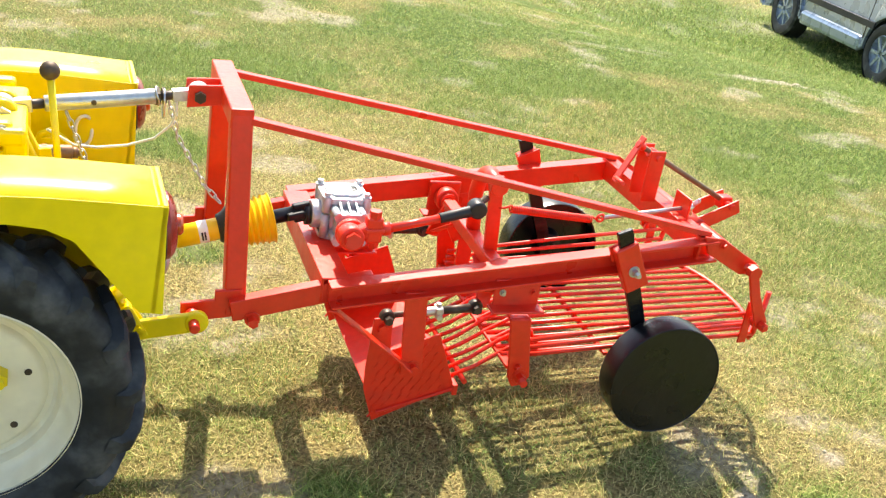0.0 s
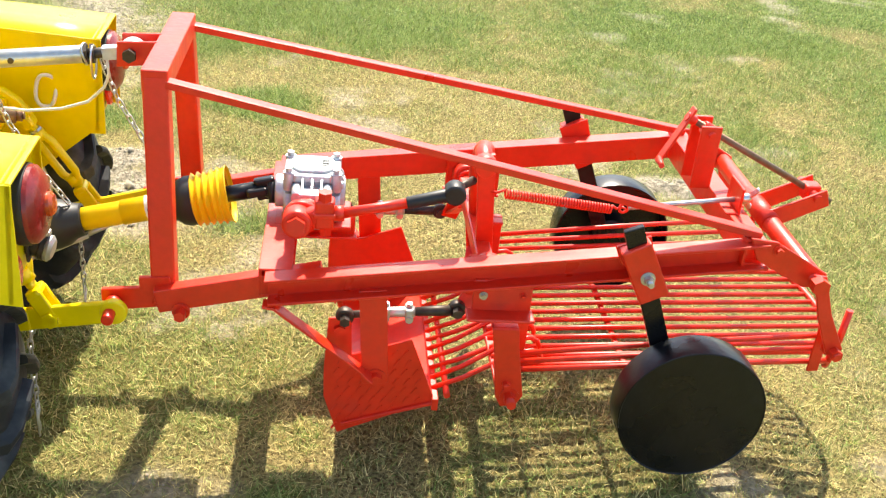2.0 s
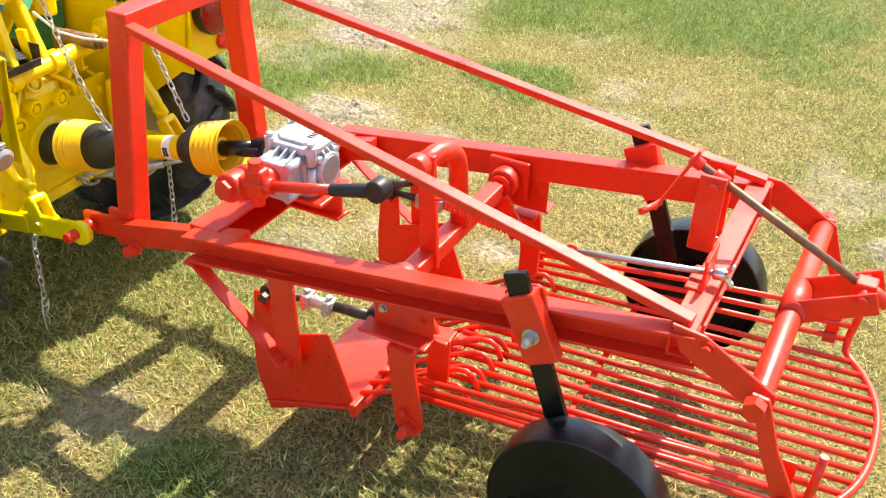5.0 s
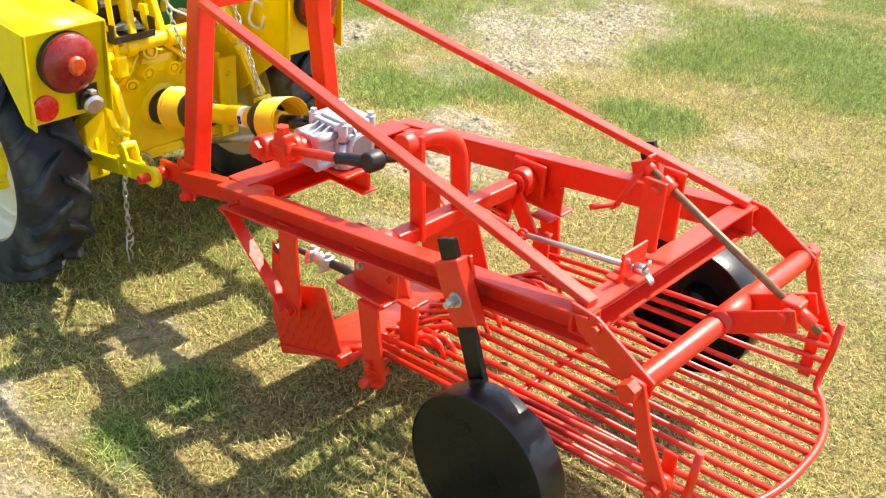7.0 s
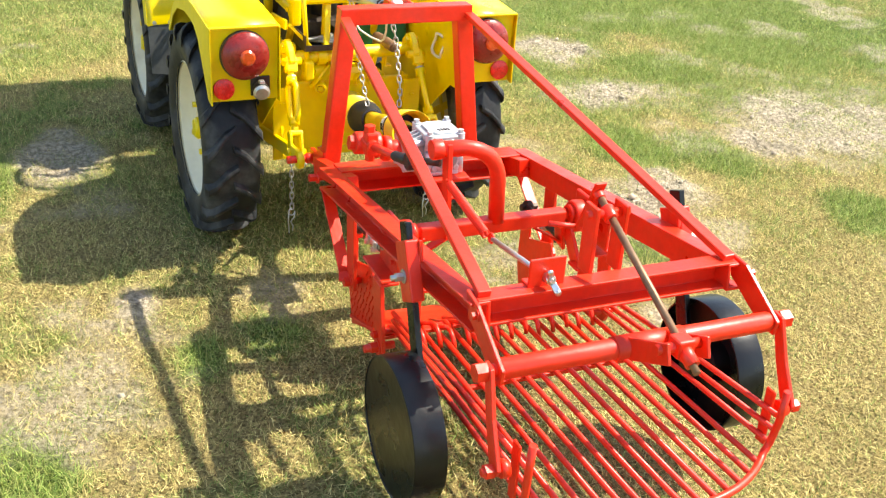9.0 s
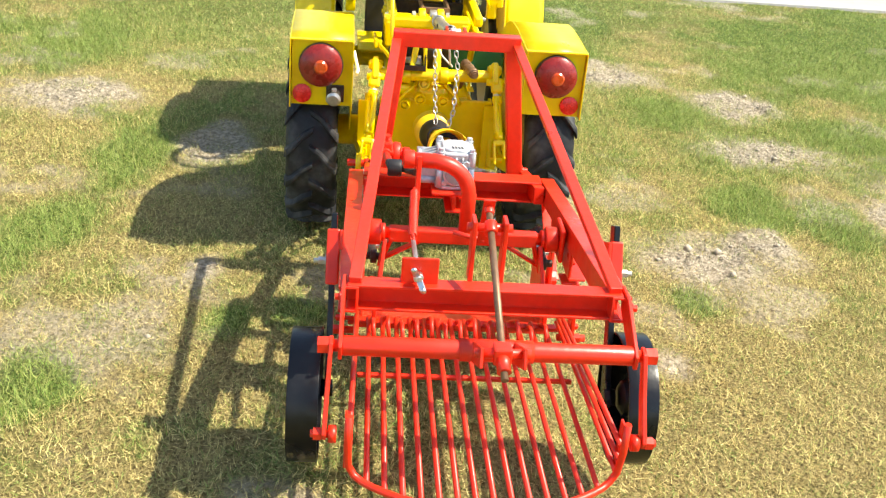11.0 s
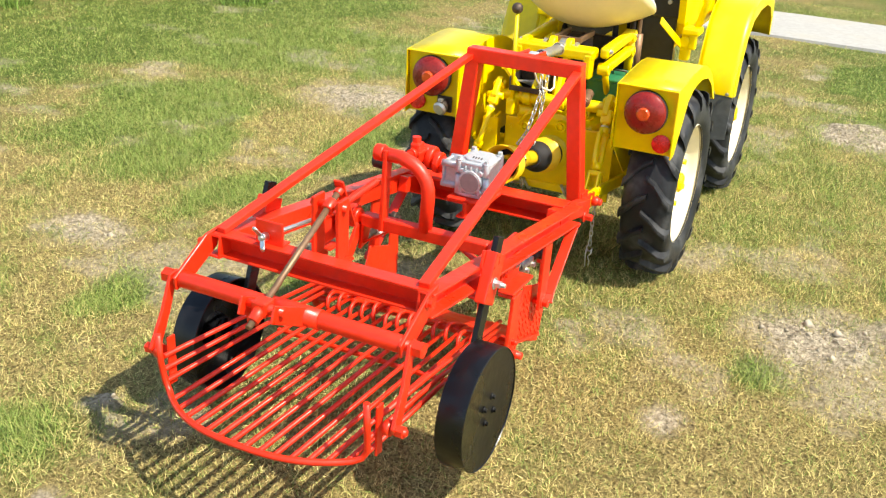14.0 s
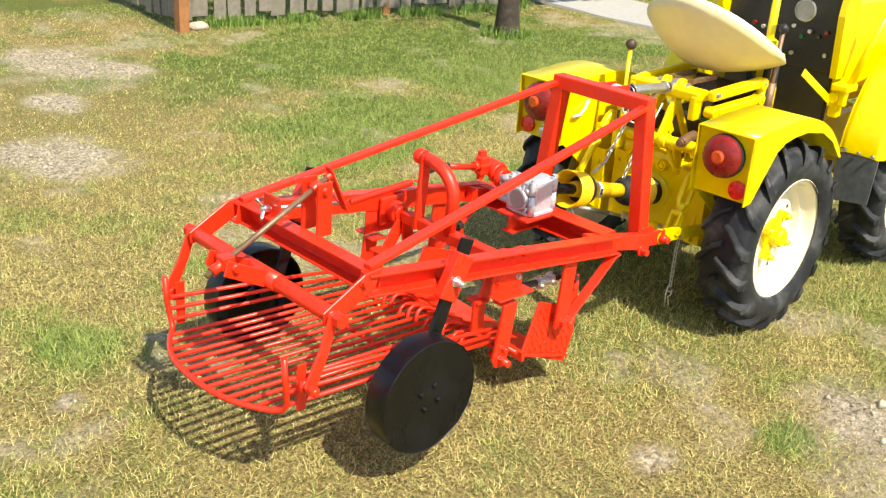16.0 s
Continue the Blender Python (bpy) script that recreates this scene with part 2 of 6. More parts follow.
# ---- ground ----
def lattice(x, y, scale, seed):
    """Smooth value noise from 0 to 1 over arrays of places."""
    table = np.random.RandomState(seed).rand(64, 64)
    u, v = x / scale, y / scale
    i, j = np.floor(u).astype(int), np.floor(v).astype(int)
    f, g = u - i, v - j
    f, g = f * f * (3 - 2 * f), g * g * (3 - 2 * g)
    at = lambda a, b: table[(i + a) % 64, (j + b) % 64]
    return at(0, 0) * (1 - f) * (1 - g) + at(1, 0) * f * (1 - g) + at(0, 1) * (1 - f) * g + at(1, 1) * f * g


def fractal(x, y, scale, seed, octaves=4):
    total, size = 0, 0
    for o in range(octaves):
        total = total + lattice(x + 17.3 * o, y - 9.1 * o, scale / 2**o, seed + o) * 0.6**o
        size += 0.6**o
    return total / size


# worn, sandy places in the lawn: x, y, half-length, half-width
SANDY = ((-0.98, 2.72, 0.50, 0.95), (-0.80, 2.1, 0.25, 0.25), (-1.54, 1.64, 0.26, 0.38), (-0.45, 1.30, 0.28, 0.14), (-2.87, 1.03, 0.32, 0.42), (-0.27, 1.06, 0.30, 0.26), (-1.88, -1.65, 0.32, 0.38), (-0.19, -4.35, 0.45, 0.55), (0.62, -2.66, 0.34, 0.38), (0.30, -3.55, 0.14, 0.2),
         (1.24, -0.66, 0.05, 0.06), (1.62, -0.48, 0.04, 0.04), (0.46, 0.70, 0.10, 0.08), (-1.28, -0.93, 0.28, 0.15), (-0.05, -0.78, 0.12, 0.07), (4.55, 3.95, 0.40, 0.10), (1.55, 1.3, 0.16, 0.1), (-2.3, 1.8, 0.3, 0.25), (0.3, -1.6, 0.16, 0.22))
# greener, longer places; the first, by the tree, also puts shade into the colour
LUSH = ((-3.8, -3.4, 0.8, 0.8), (-1.18, -2.19, 0.26, 0.22), (-2.61, -2.71, 0.75, 0.60), (-1.93, -3.7, 0.75, 0.75), (1.44, -0.82, 0.15, 0.20), (-0.9, 1.4, 0.30, 0.16), (-2.13, 1.32, 0.3, 0.25), (-0.88, -4.27, 0.2, 0.25),
        (-2.5, -3.9, 2.0, 0.8), (-2.5, -2.9, 0.6, 0.5), (-2.9, -1.9, 0.6, 0.4), (-0.6, -1.9, 0.4, 0.25), (-1.2, -2.5, 0.7, 0.4), (0.65, -1.12, 0.16, 0.10), (0.30, -0.66, 0.12, 0.08), (0.25, -0.45, 0.12, 0.10), (-0.68, 1.70, 0.24, 0.16), (-0.25, 2.8, 0.28, 0.25), (-0.3, -1.4, 0.35, 0.15), (-1.1, -1.25, 0.4, 0.15), (-4.2, 1.0, 1.0, 0.5), (0.02, 0.86, 0.12, 0.09),
        (0.0, 1.93, 0.2, 0.15), (-1.75, 2.2, 0.4, 0.3), (4.4, 4.4, 2.4, 1.2), (2.6, 4.8, 1.5, 0.7), (0.3, 3.3, 0.8, 0.5), (2.3, 3.5, 1.0, 0.5), (3.4, 2.2, 0.8, 0.7), (-3.5, 3.4, 2.0, 1.3), (8.0, 8.0, 4.0, 4.0))
# straw-dry places
PARCHED = ((0.5, -3.1, 0.9, 1.1), (0.8, 1.0, 0.8, 0.6), (1.3, 0.2, 0.5, 0.4), (-1.0, -1.7, 0.5, 0.3), (0.4, 2.0, 0.8, 0.5))


def blots(x, y, table, seed, ragged=1.4, edge=1.25):
    wob = (fractal(x, y, 0.4, seed) - 0.5) * ragged
    out = np.zeros_like(x)
    for a, b, u, v in table:
        d = np.sqrt(((x - a) / u) ** 2 + ((y - b) / v) ** 2) + wob
        out = np.maximum(out, np.clip((edge - d) / 0.7, 0, 1))
    return out


def bare(x, y):
    scraps = np.clip((fractal(x, y, 0.42, 31) - 0.62) / 0.12, 0, 1) * 0.55
    broken = np.clip((fractal(x, y, 0.13, 13) - 0.34) / 0.18, 0.0, 1)
    worn = blots(x, y, SANDY, 11)
    return np.clip(np.maximum(np.maximum(worn * (0.35 + 0.65 * broken), 1.6 * worn - 0.75), scraps), 0, 1)


def lush(x, y):
    worn = 0.6 + 0.4 * np.clip((np.hypot(x - 0.4, y) - 1.2) / 1.2, 0, 1)
    broad = np.clip((fractal(x, y, 0.9, 51) - 0.43) / 0.2, 0, 1) * 0.8 * worn
    small = np.clip((fractal(x, y, 0.22, 71) - 0.52) / 0.14, 0, 1) * 0.7 * worn
    parched = 1 - 0.75 * blots(x, y, PARCHED, 41, 0.8, 1.3)
    return np.clip(np.maximum(np.maximum(broad, small) * parched, blots(x, y, LUSH, 21, 1.7, 1.45)), 0, 1)


def swell(x, y):
    """The unevenness of the lawn, level along the wheels and feet; it falls away towards the parked car."""
    near = np.clip((np.hypot(x, y) - 5) / 6, 0, 1)
    fall = np.clip(((x + y) * 0.7071 - 5.0) / 6.5, 0, 1)
    crease = np.abs(fractal(x, y, 0.22, 87, 3) - 0.5) * 2
    ruts = (0.07 * np.clip(crease, 0, 0.35) + (fractal(x, y, 0.17, 97) - 0.5) * 0.060 + (fractal(x, y, 0.45, 99) - 0.5) * 0.05 - 0.008) * bare(x, y) ** 1.5
    return (fractal(x, y, 0.35, 91) - 0.5) * 0.018 + 0.06 * np.exp(-((x - 1.25) ** 2 + (y + 0.3) ** 2) / 0.3) + (fractal(x, y, 6.0, 95) - 0.5) * 0.25 * near * (1 - fall) - 0.78 * fall * fall * (3 - 2 * fall) + ruts


def mesh_of(name, verts, faces, mat, values=None):
    me = bpy.data.meshes.new(name)
    me.vertices.add(len(verts))
    me.vertices.foreach_set("co", np.asarray(verts, np.float32).ravel())
    faces = np.asarray(faces, np.int32)
    me.loops.add(faces.size)
    me.loops.foreach_set("vertex_index", faces.ravel())
    me.polygons.add(len(faces))
    me.polygons.foreach_set("loop_start", np.arange(0, faces.size, faces.shape[1], dtype=np.int32))
    for key, data in (values or {}).items():
        me.attributes.new(key, "FLOAT", "POINT").data.foreach_set("value", np.asarray(data, np.float32))
    me.update(calc_edges=True)
    me.validate()
    me.materials.append(mat)
    return new(name, me)


def earth_material():
    m = bpy.data.materials.new("dry_lawn")
    m.use_nodes = True
    n, l = m.node_tree.nodes, m.node_tree.links
    b = n["Principled BSDF"]
    b.inputs["Roughness"].default_value = 0.95
    b.inputs["Specular IOR Level"].default_value = 0.15
    where = n.new("ShaderNodeTexCoord")

    def noise_at(scale, detail=6):
        t = n.new("ShaderNodeTexNoise")
        t.inputs["Scale"].default_value, t.inputs["Detail"].default_value = scale, detail
        t.inputs["Roughness"].default_value = 0.65
        l.new(where.outputs["Object"], t.inputs["Vector"])
        return t.outputs["Fac"]

    def ramp(fac, stops):
        r = n.new("ShaderNodeValToRGB")
        for e, (at, c) in zip(r.color_ramp.elements, stops):
            e.position, e.color = at, (*c, 1)
        for at, c in stops[2:]:
            r.color_ramp.elements.new(at).color = (*c, 1)
        l.new(fac, r.inputs[0])
        return r.outputs[0]

    def blend(fac, a, c):
        x = n.new("ShaderNodeMix")
        x.data_type = "RGBA"
        l.new(fac, x.inputs["Factor"])
        l.new(a, x.inputs["A"])
        l.new(c, x.inputs["B"])
        return x.outputs["Result"]

    straw = ramp(noise_at(95), ((0.36, (0.10, 0.074, 0.026)), (0.66, (0.50, 0.395, 0.155))))
    green = ramp(noise_at(80), ((0.36, (0.025, 0.045, 0.008)), (0.68, (0.20, 0.27, 0.050))))
    sand = ramp(noise_at(55, 9), ((0.35, (0.25, 0.205, 0.14)), (0.60, (0.72, 0.61, 0.44))))
    a = n.new("ShaderNodeAttribute")
    a.attribute_name = "bare"
    g = n.new("ShaderNodeAttribute")
    g.attribute_name = "lush"
    l.new(blend(a.outputs["Fac"], blend(g.outputs["Fac"], straw, green), sand), b.inputs["Base Color"])
    relief = n.new("ShaderNodeBump")
    relief.inputs["Strength"].default_value, relief.inputs["Distance"].default_value = 1.0, 0.035
    l.new(noise_at(60, 8), relief.inputs["Height"])
    lumps = n.new("ShaderNodeBump")
    lumps.inputs["Distance"].default_value = 0.06
    l.new(a.outputs["Fac"], lumps.inputs["Strength"])
    l.new(noise_at(24, 7), lumps.inputs["Height"])
    l.new(relief.outputs[0], lumps.inputs["Normal"])
    l.new(lumps.outputs[0], b.inputs["Normal"])
    return m


def blade_material():
    m = bpy.data.materials.new("grass_blades")
    m.use_nodes = True
    n, l = m.node_tree.nodes, m.node_tree.links
    b = n["Principled BSDF"]
    b.inputs["Roughness"].default_value = 0.6
    b.inputs["Specular IOR Level"].default_value = 0.2
    g = n.new("ShaderNodeAttribute")
    g.attribute_name = "lush"
    geo = n.new("ShaderNodeNewGeometry")
    dry, fresh, mix = n.new("ShaderNodeValToRGB"), n.new("ShaderNodeValToRGB"), n.new("ShaderNodeMix")
    dry.color_ramp.elements[0].color, dry.color_ramp.elements[1].color = (0.29, 0.215, 0.075, 1), (0.92, 0.77, 0.32, 1)
    fresh.color_ramp.elements[0].color, fresh.color_ramp.elements[1].color = (0.05, 0.115, 0.018, 1), (0.29, 0.46, 0.090, 1)
    for r in (dry, fresh):
        l.new(geo.outputs["Random Per Island"], r.inputs[0])
    mix.data_type = "RGBA"
    l.new(g.outputs["Fac"], mix.inputs["Factor"])
    l.new(dry.outputs[0], mix.inputs["A"])
    l.new(fresh.outputs[0], mix.inputs["B"])
    l.new(mix.outputs["Result"], b.inputs["Base Color"])
    thin, both = n.new("ShaderNodeBsdfTranslucent"), n.new("ShaderNodeMixShader")
    l.new(mix.outputs["Result"], thin.inputs[0])
    both.inputs[0].default_value = 0.25
    l.new(b.outputs[0], both.inputs[1])
    l.new(thin.outputs[0], both.inputs[2])
    l.new(both.outputs[0], n["Material Output"].inputs[0])
    return m


def build_ground():
    fine = np.arange(-5, 5.001, 0.026)
    far = 5 + np.cumsum(0.026 * 1.14 ** np.arange(1, 64))
    line = np.concatenate((-far[::-1], fine, far))
    k = len(line)
    x, y = [v.ravel() for v in np.meshgrid(line, line, indexing="ij")]
    z = swell(x, y)
    i = np.arange(k * k).reshape(k, k)
    faces = np.stack((i[:-1, :-1], i[1:, :-1], i[1:, 1:], i[:-1, 1:]), -1).reshape(-1, 4)
    ob = mesh_of("ground", np.stack((x, y, z), -1), faces, earth_material(), {"bare": bare(x, y), "lush": lush(x, y)})
    ob.data.polygons.foreach_set("use_smooth", np.ones(len(faces), bool))
    tagged(ob, "dry summer lawn with worn sandy patches", "ground", kind="structure")


def build_grass():
    rs = np.random.RandomState(5)
    material_of_blades = blade_material()

    def sown(name, n, x0, x1, y0, y1, long, wide, tuft, keep_out, label):
        tufts = n // 14
        x, y = [np.concatenate((rs.uniform(lo, hi, n // 3), np.repeat(rs.uniform(lo, hi, tufts), 9) + rs.normal(0, tuft, tufts * 9))) for lo, hi in ((x0, x1), (y0, y1))]
        n = len(x)
        b, g = bare(x, y), lush(x, y)
        keep = (rs.rand(n) > b * 0.97) & (rs.rand(n) < 0.50 + 0.50 * g) & keep_out(x, y)
        x, y, g = x[keep], y[keep], g[keep]
        n = len(x)
        green = (rs.rand(n) < 0.25 + 0.74 * g) * rs.uniform(0.5, 1.0, n)
        thick = fractal(x, y, 0.09, 63)
        tall = long * rs.uniform(0.45, 1.3, n) * (0.45 + 0.55 * g + 0.7 * thick)
        w = wide * rs.uniform(0.6, 1.4, n)
        turn, lean = rs.uniform(0, math.tau, n), np.minimum(rs.uniform(0.35, 1.75, n), 1.46)
        face = turn + rs.uniform(-0.9, 0.9, n)
        foot = np.stack((x, y, swell(x, y) + rs.uniform(-0.002, 0.006, n)), -1)
        side = np.stack((-np.sin(face), np.cos(face), rs.uniform(-0.5, 0.5, n)), -1) * w[:, None] / 2
        way = np.stack((np.cos(turn) * np.sin(lean), np.sin(turn) * np.sin(lean), np.cos(lean)), -1)
        tip = foot + way * tall[:, None]
        v = np.stack((foot - side, foot + side, tip), 1).reshape(-1, 3)
        f = np.arange(n * 3).reshape(-1, 3)
        ob = mesh_of(name, v, f, material_of_blades, {"lush": np.repeat(green, 3)})
        tagged(ob, label, "grass", kind="stuff")

    def middle(x, y):
        """1 in the middle of the lawn, falling to 0 over its ragged outskirts."""
        room = np.minimum(np.minimum(x + 3.9, 3.7 - x), np.minimum(y + 3.4, 4.1 - y))
        return np.clip(room / 1.5 + (fractal(x, y, 0.8, 61) - 0.5) * 0.9, 0, 1)

    off_path = lambda x, y: np.abs(x - path_middle(y)) > 0.55
    sown("grass", 2200000, -3.9, 3.7, -3.4, 4.1, 0.031, 0.0019, 0.010, lambda x, y: rs.rand(len(x)) < middle(x, y), "short half-dry lawn grass, straw-coloured and green")
    sown("grass", 1700000, -7.0, 8.0, -6.2, 8.0, 0.023, 0.0030, 0.020, lambda x, y: (rs.rand(len(x)) > middle(x, y)) & off_path(x, y), "short half-dry lawn grass further off")
    sown("grass", 90000, 5.0, 13.0, 5.0, 15.0, 0.05, 0.009, 0.04, lambda x, y: x + y > 12, "fresh green grass beside the parked car")


def build_weeds():
    """Longer grass left standing along the foot of the fence and round the tree."""
    rs = np.random.RandomState(15)
    n = 5200
    along = rs.rand(n)
    x, y = -1.5 - 3.3 * along + rs.normal(0, 0.05, n), -5.10 + 0.47 * along + rs.normal(0, 0.05, n)
    k = n // 8
    turn = rs.uniform(0, math.tau, k)
    x[:k], y[:k] = -3.69 + 0.17 * np.cos(turn) + rs.normal(0, 0.03, k), -3.85 + 0.17 * np.sin(turn) + rs.normal(0, 0.03, k)
    keep = fractal(x, y, 0.3, 77) > 0.42
    x, y = x[keep], y[keep]
    n = len(x)
    turn, lean, tall = rs.uniform(0, math.tau, n), rs.uniform(0.1, 0.8, n), rs.uniform(0.04, 0.13, n)
    foot = np.stack((x, y, swell(x, y) - 0.004), -1)
    side = np.stack((-np.sin(turn), np.cos(turn), np.zeros(n)), -1) * 0.004
    tip = foot + np.stack((np.cos(turn) * np.sin(lean), np.sin(turn) * np.sin(lean), np.cos(lean)), -1) * tall[:, None]
    v = np.stack((foot - side, foot + side, tip), 1).reshape(-1, 3)
    ob = mesh_of("weeds", v, np.arange(n * 3).reshape(-1, 3), blade_material(), {"lush": np.full(n * 3, 0.95)})
    tagged(ob, "longer green grass along the foot of the fence", "grass", kind="stuff")


def build_clods():
    """Crumbs and clods of dry soil lying on the worn places."""
    rs = np.random.RandomState(9)
    n = 90000
    x, y = rs.uniform(-3.6, 2.2, n), rs.uniform(-4.4, 3.8, n)
    keep = rs.rand(n) < np.clip((bare(x, y) - 0.35) * 1.5, 0, 1) ** 2
    x, y = x[keep], y[keep]
    n = len(x)
    size = 0.0025 + 0.006 * rs.rand(n) ** 5 + 0.016 * rs.rand(n) ** 45
    corners = np.array(((1, 0, 0), (0, 1, 0), (-1, 0, 0), (0, -1, 0), (0, 0, 0.8), (0, 0, -0.5)), float)
    turn = rs.uniform(0, math.tau, n)
    shape = corners[None] * rs.uniform(0.6, 1.35, (n, 6, 1))
    c, d = np.cos(turn)[:, None], np.sin(turn)[:, None]
    shape = np.stack((shape[..., 0] * c - shape[..., 1] * d, shape[..., 0] * d + shape[..., 1] * c, shape[..., 2]), -1)
    v = (np.stack((x, y, swell(x, y) + size * 0.15), -1)[:, None] + shape * size[:, None, None]).reshape(-1, 3)
    o = np.arange(n)[:, None] * 6
    f = np.stack([o + t for t in ((0, 1, 4), (1, 2, 4), (2, 3, 4), (3, 0, 4), (1, 0, 5), (2, 1, 5), (3, 2, 5), (0, 3, 5))], 1).reshape(-1, 3)
    ob = mesh_of("soil_clods", v, f, SOIL)
    tagged(ob, "grey-brown crumbs of dry soil on the worn places", "soil", kind="stuff")


def path_middle(y):
    return -5.74 - 0.01 * y


def build_path():
    ys = np.arange(-9, 14, 0.5)
    bm = bmesh.new()
    rows = []
    for y in ys:
        x = path_middle(y)
        z = float(swell(np.array([x]), np.array([y]))[0])
        e = 0.06 * noise.noise((y * 0.9, 3, 0))
        rows.append([bm.verts.new((x + w + e * (1 if w > 0 else 0.6), y, h)) for w, h in ((-0.56, z - 0.1), (-0.52, z + 0.02), (0.52, z + 0.02), (0.56, z - 0.1))])
    for a, b in zip(rows, rows[1:]):
        for k in range(3):
            bm.faces.new((a[k], a[k + 1], b[k + 1], b[k]))
    bmesh.ops.recalc_face_normals(bm, faces=bm.faces)
    solo("path", bm, PAVING, "pale concrete garden path through the lawn", "path", kind="structure")


build_ground()
build_clods()
build_weeds()
build_path()

# ---- the digger ----
DIG = (0.7, 0, 0)
digger = thing("potato_digger", pose(*DIG), "freshly painted red tractor-mounted potato digger with shaker bars", "potato digger")


def dp(name, bm, mat, label="", parent=None):
    return part(name, bm, mat, parent or digger, label, DIG)


def beam_top(x):
    return 0.488 + (x - 0.18) * 0.127


def both_sides(make):
    for s in (-1, 1):
        make(s)


def side_frame(s):
    # main beam: a channel that opens outward
    y = s * 0.268
    section = channel(0.042, 0.058, 0.006)
    if s < 0:
        section = [(-u, v) for u, v in section]
    beam = dp("side_beam", profile_bar((0.185, y, beam_top(0.185)), (1.185, y, beam_top(1.185)), section), RED)
    for x in (0.604, 0.686):
        dp("bolt", bolt((x, y + s * 0.006, beam_top(x) - 0.022), (0, s, 0), 0.006, 0.010), RED if x > 0.6 else ZINC, parent=beam)
    # hitch arm in front of the beam
    arm = dp("hitch_arm", join(bar((-0.03, s * 0.250, 0.405), (0.30, s * 0.250, beam_top(0.30) - 0.027), 0.03, 0.05),
                               plate([(-0.14, s * 0.238, 0.418), (-0.065, s * 0.238, 0.425), (-0.065, s * 0.238, 0.448), (-0.005, s * 0.238, 0.452), (0.0, s * 0.238, 0.385), (-0.14, s * 0.238, 0.368)], 0.012)), RED)
    dp("pin", join(rod((-0.115, s * 0.225, 0.394), (-0.115, s * (0.322 if s < 0 else 0.278), 0.394), 0.012, 14, bevel=0.003), ball((-0.115, s * 0.256, 0.394), 0.017, sub=2)), RED, parent=arm)
    dp("pin", join(rod((0.019, s * 0.25, 0.388), (0.019, s * 0.292, 0.388), 0.012, 6), rod((0.019, s * 0.264, 0.388), (0.019, s * 0.270, 0.388), 0.018, 16)), RED, parent=arm)
    # mast post and its long brace
    dp("mast_post", bar((-0.018, s * 0.222, 0.385), (-0.026, s * 0.171, 0.850), 0.048, 0.048, up=(1, 0, 0), bevel=0.004), RED)
    dp("mast_brace", bar((-0.006, s * 0.184, 0.838), (1.172, s * 0.276, 0.624), 0.027, 0.015, bevel=0.002), RED)
    # arm that carries the rear tube
    dp("rear_bracket", plate([(1.145, s * 0.298, 0.625), (1.200, s * 0.300, 0.620), (1.322, s * 0.300, 0.552), (1.318, s * 0.300, 0.520), (1.275, s * 0.300, 0.520), (1.165, s * 0.298, 0.578)], 0.008), RED)
    dp("bolt", bolt((1.205, s * 0.304, 0.602), (0, s, 0), 0.008, 0.012), RED)
    # swinging link down to the sieve
    link = dp("link", join(plate([(1.286, s * 0.318, 0.558), (1.314, s * 0.318, 0.555), (1.345, s * 0.322, 0.470), (1.390, s * 0.325, 0.388), (1.380, s * 0.325, 0.370), (1.358, s * 0.325, 0.372), (1.318, s * 0.322, 0.460)], 0.009),
                           rod((1.372, s * 0.30, 0.380), (1.372, s * 0.352, 0.380), 0.008, 10)), RED)
    dp("nut", join(rod((1.372, s * 0.330, 0.380), (1.372, s * 0.346, 0.380), 0.014, 6), rod((1.372, s * 0.300, 0.380), (1.372, s * 0.316, 0.380), 0.018, 12)), RED, parent=link)
    # depth wheel on its arm, held in a clamp
    dp("arm_clamp", join(bar((0.900, s * 0.330, 0.614), (0.958, s * 0.330, 0.500), 0.030, 0.062, up=(1, 0, 0.4), bevel=0.004),
                         plate([(0.868, s * 0.312, 0.600), (0.935, s * 0.312, 0.628), (0.948, s * 0.312, 0.585), (0.885, s * 0.312, 0.56)], 0.008)), RED)
    dp("clamp_bolt", join(bolt((0.934, s * 0.345, 0.549), (0, s, 0), 0.010, 0.018), rod((0.934, s * 0.345, 0.549), (0.934, s * 0.374, 0.549), 0.006, 10)), ZINC)
    hub = Vector((1.060, s * 0.408, 0.284) if s > 0 else (1.062, s * 0.412, 0.268))
    dp("wheel_arm", join(bar((0.890, s * 0.330, 0.652), (1.040, s * 0.330, 0.265), 0.014, 0.040, up=(1, 0, 0.4), bevel=0.002),
                         rod((1.058, s * 0.318, 0.283), (1.058, s * 0.345, 0.283), 0.020, 16), bar((1.03, s * 0.330, 0.30), (1.07, s * 0.330, 0.26), 0.012, 0.05, up=(1, 0, 0.4))), BLACK)
    wheel = dp("depth_wheel", lathe([(0.0, -0.002), (0.149, -0.001), (0.1515, -0.0005), (0.153, 0.002), (0.1545, 0.001), (0.155, -0.001), (0.155, -0.064), (0.154, -0.067), (0.150, -0.067), (0.149, -0.012), (0.05, -0.010), (0.04, -0.045), (0.024, -0.055), (0.0, -0.055)],
                                    hub, (0, s, 0), 64), BLACK, "black steel depth wheel")
    for a in range(4 if s > 0 else 0):
        ang = a * math.tau / 4 + 0.5
        dp("wheel_bolt", bolt((hub.x + 0.033 * math.cos(ang), hub.y - s * 0.001, hub.z + 0.033 * math.sin(ang)), (0, s, 0), 0.006, 0.009), BLACK, parent=wheel)
    # share: ribbed side plate with an upright lever, its post, brace and bolt
    y = s * 0.256
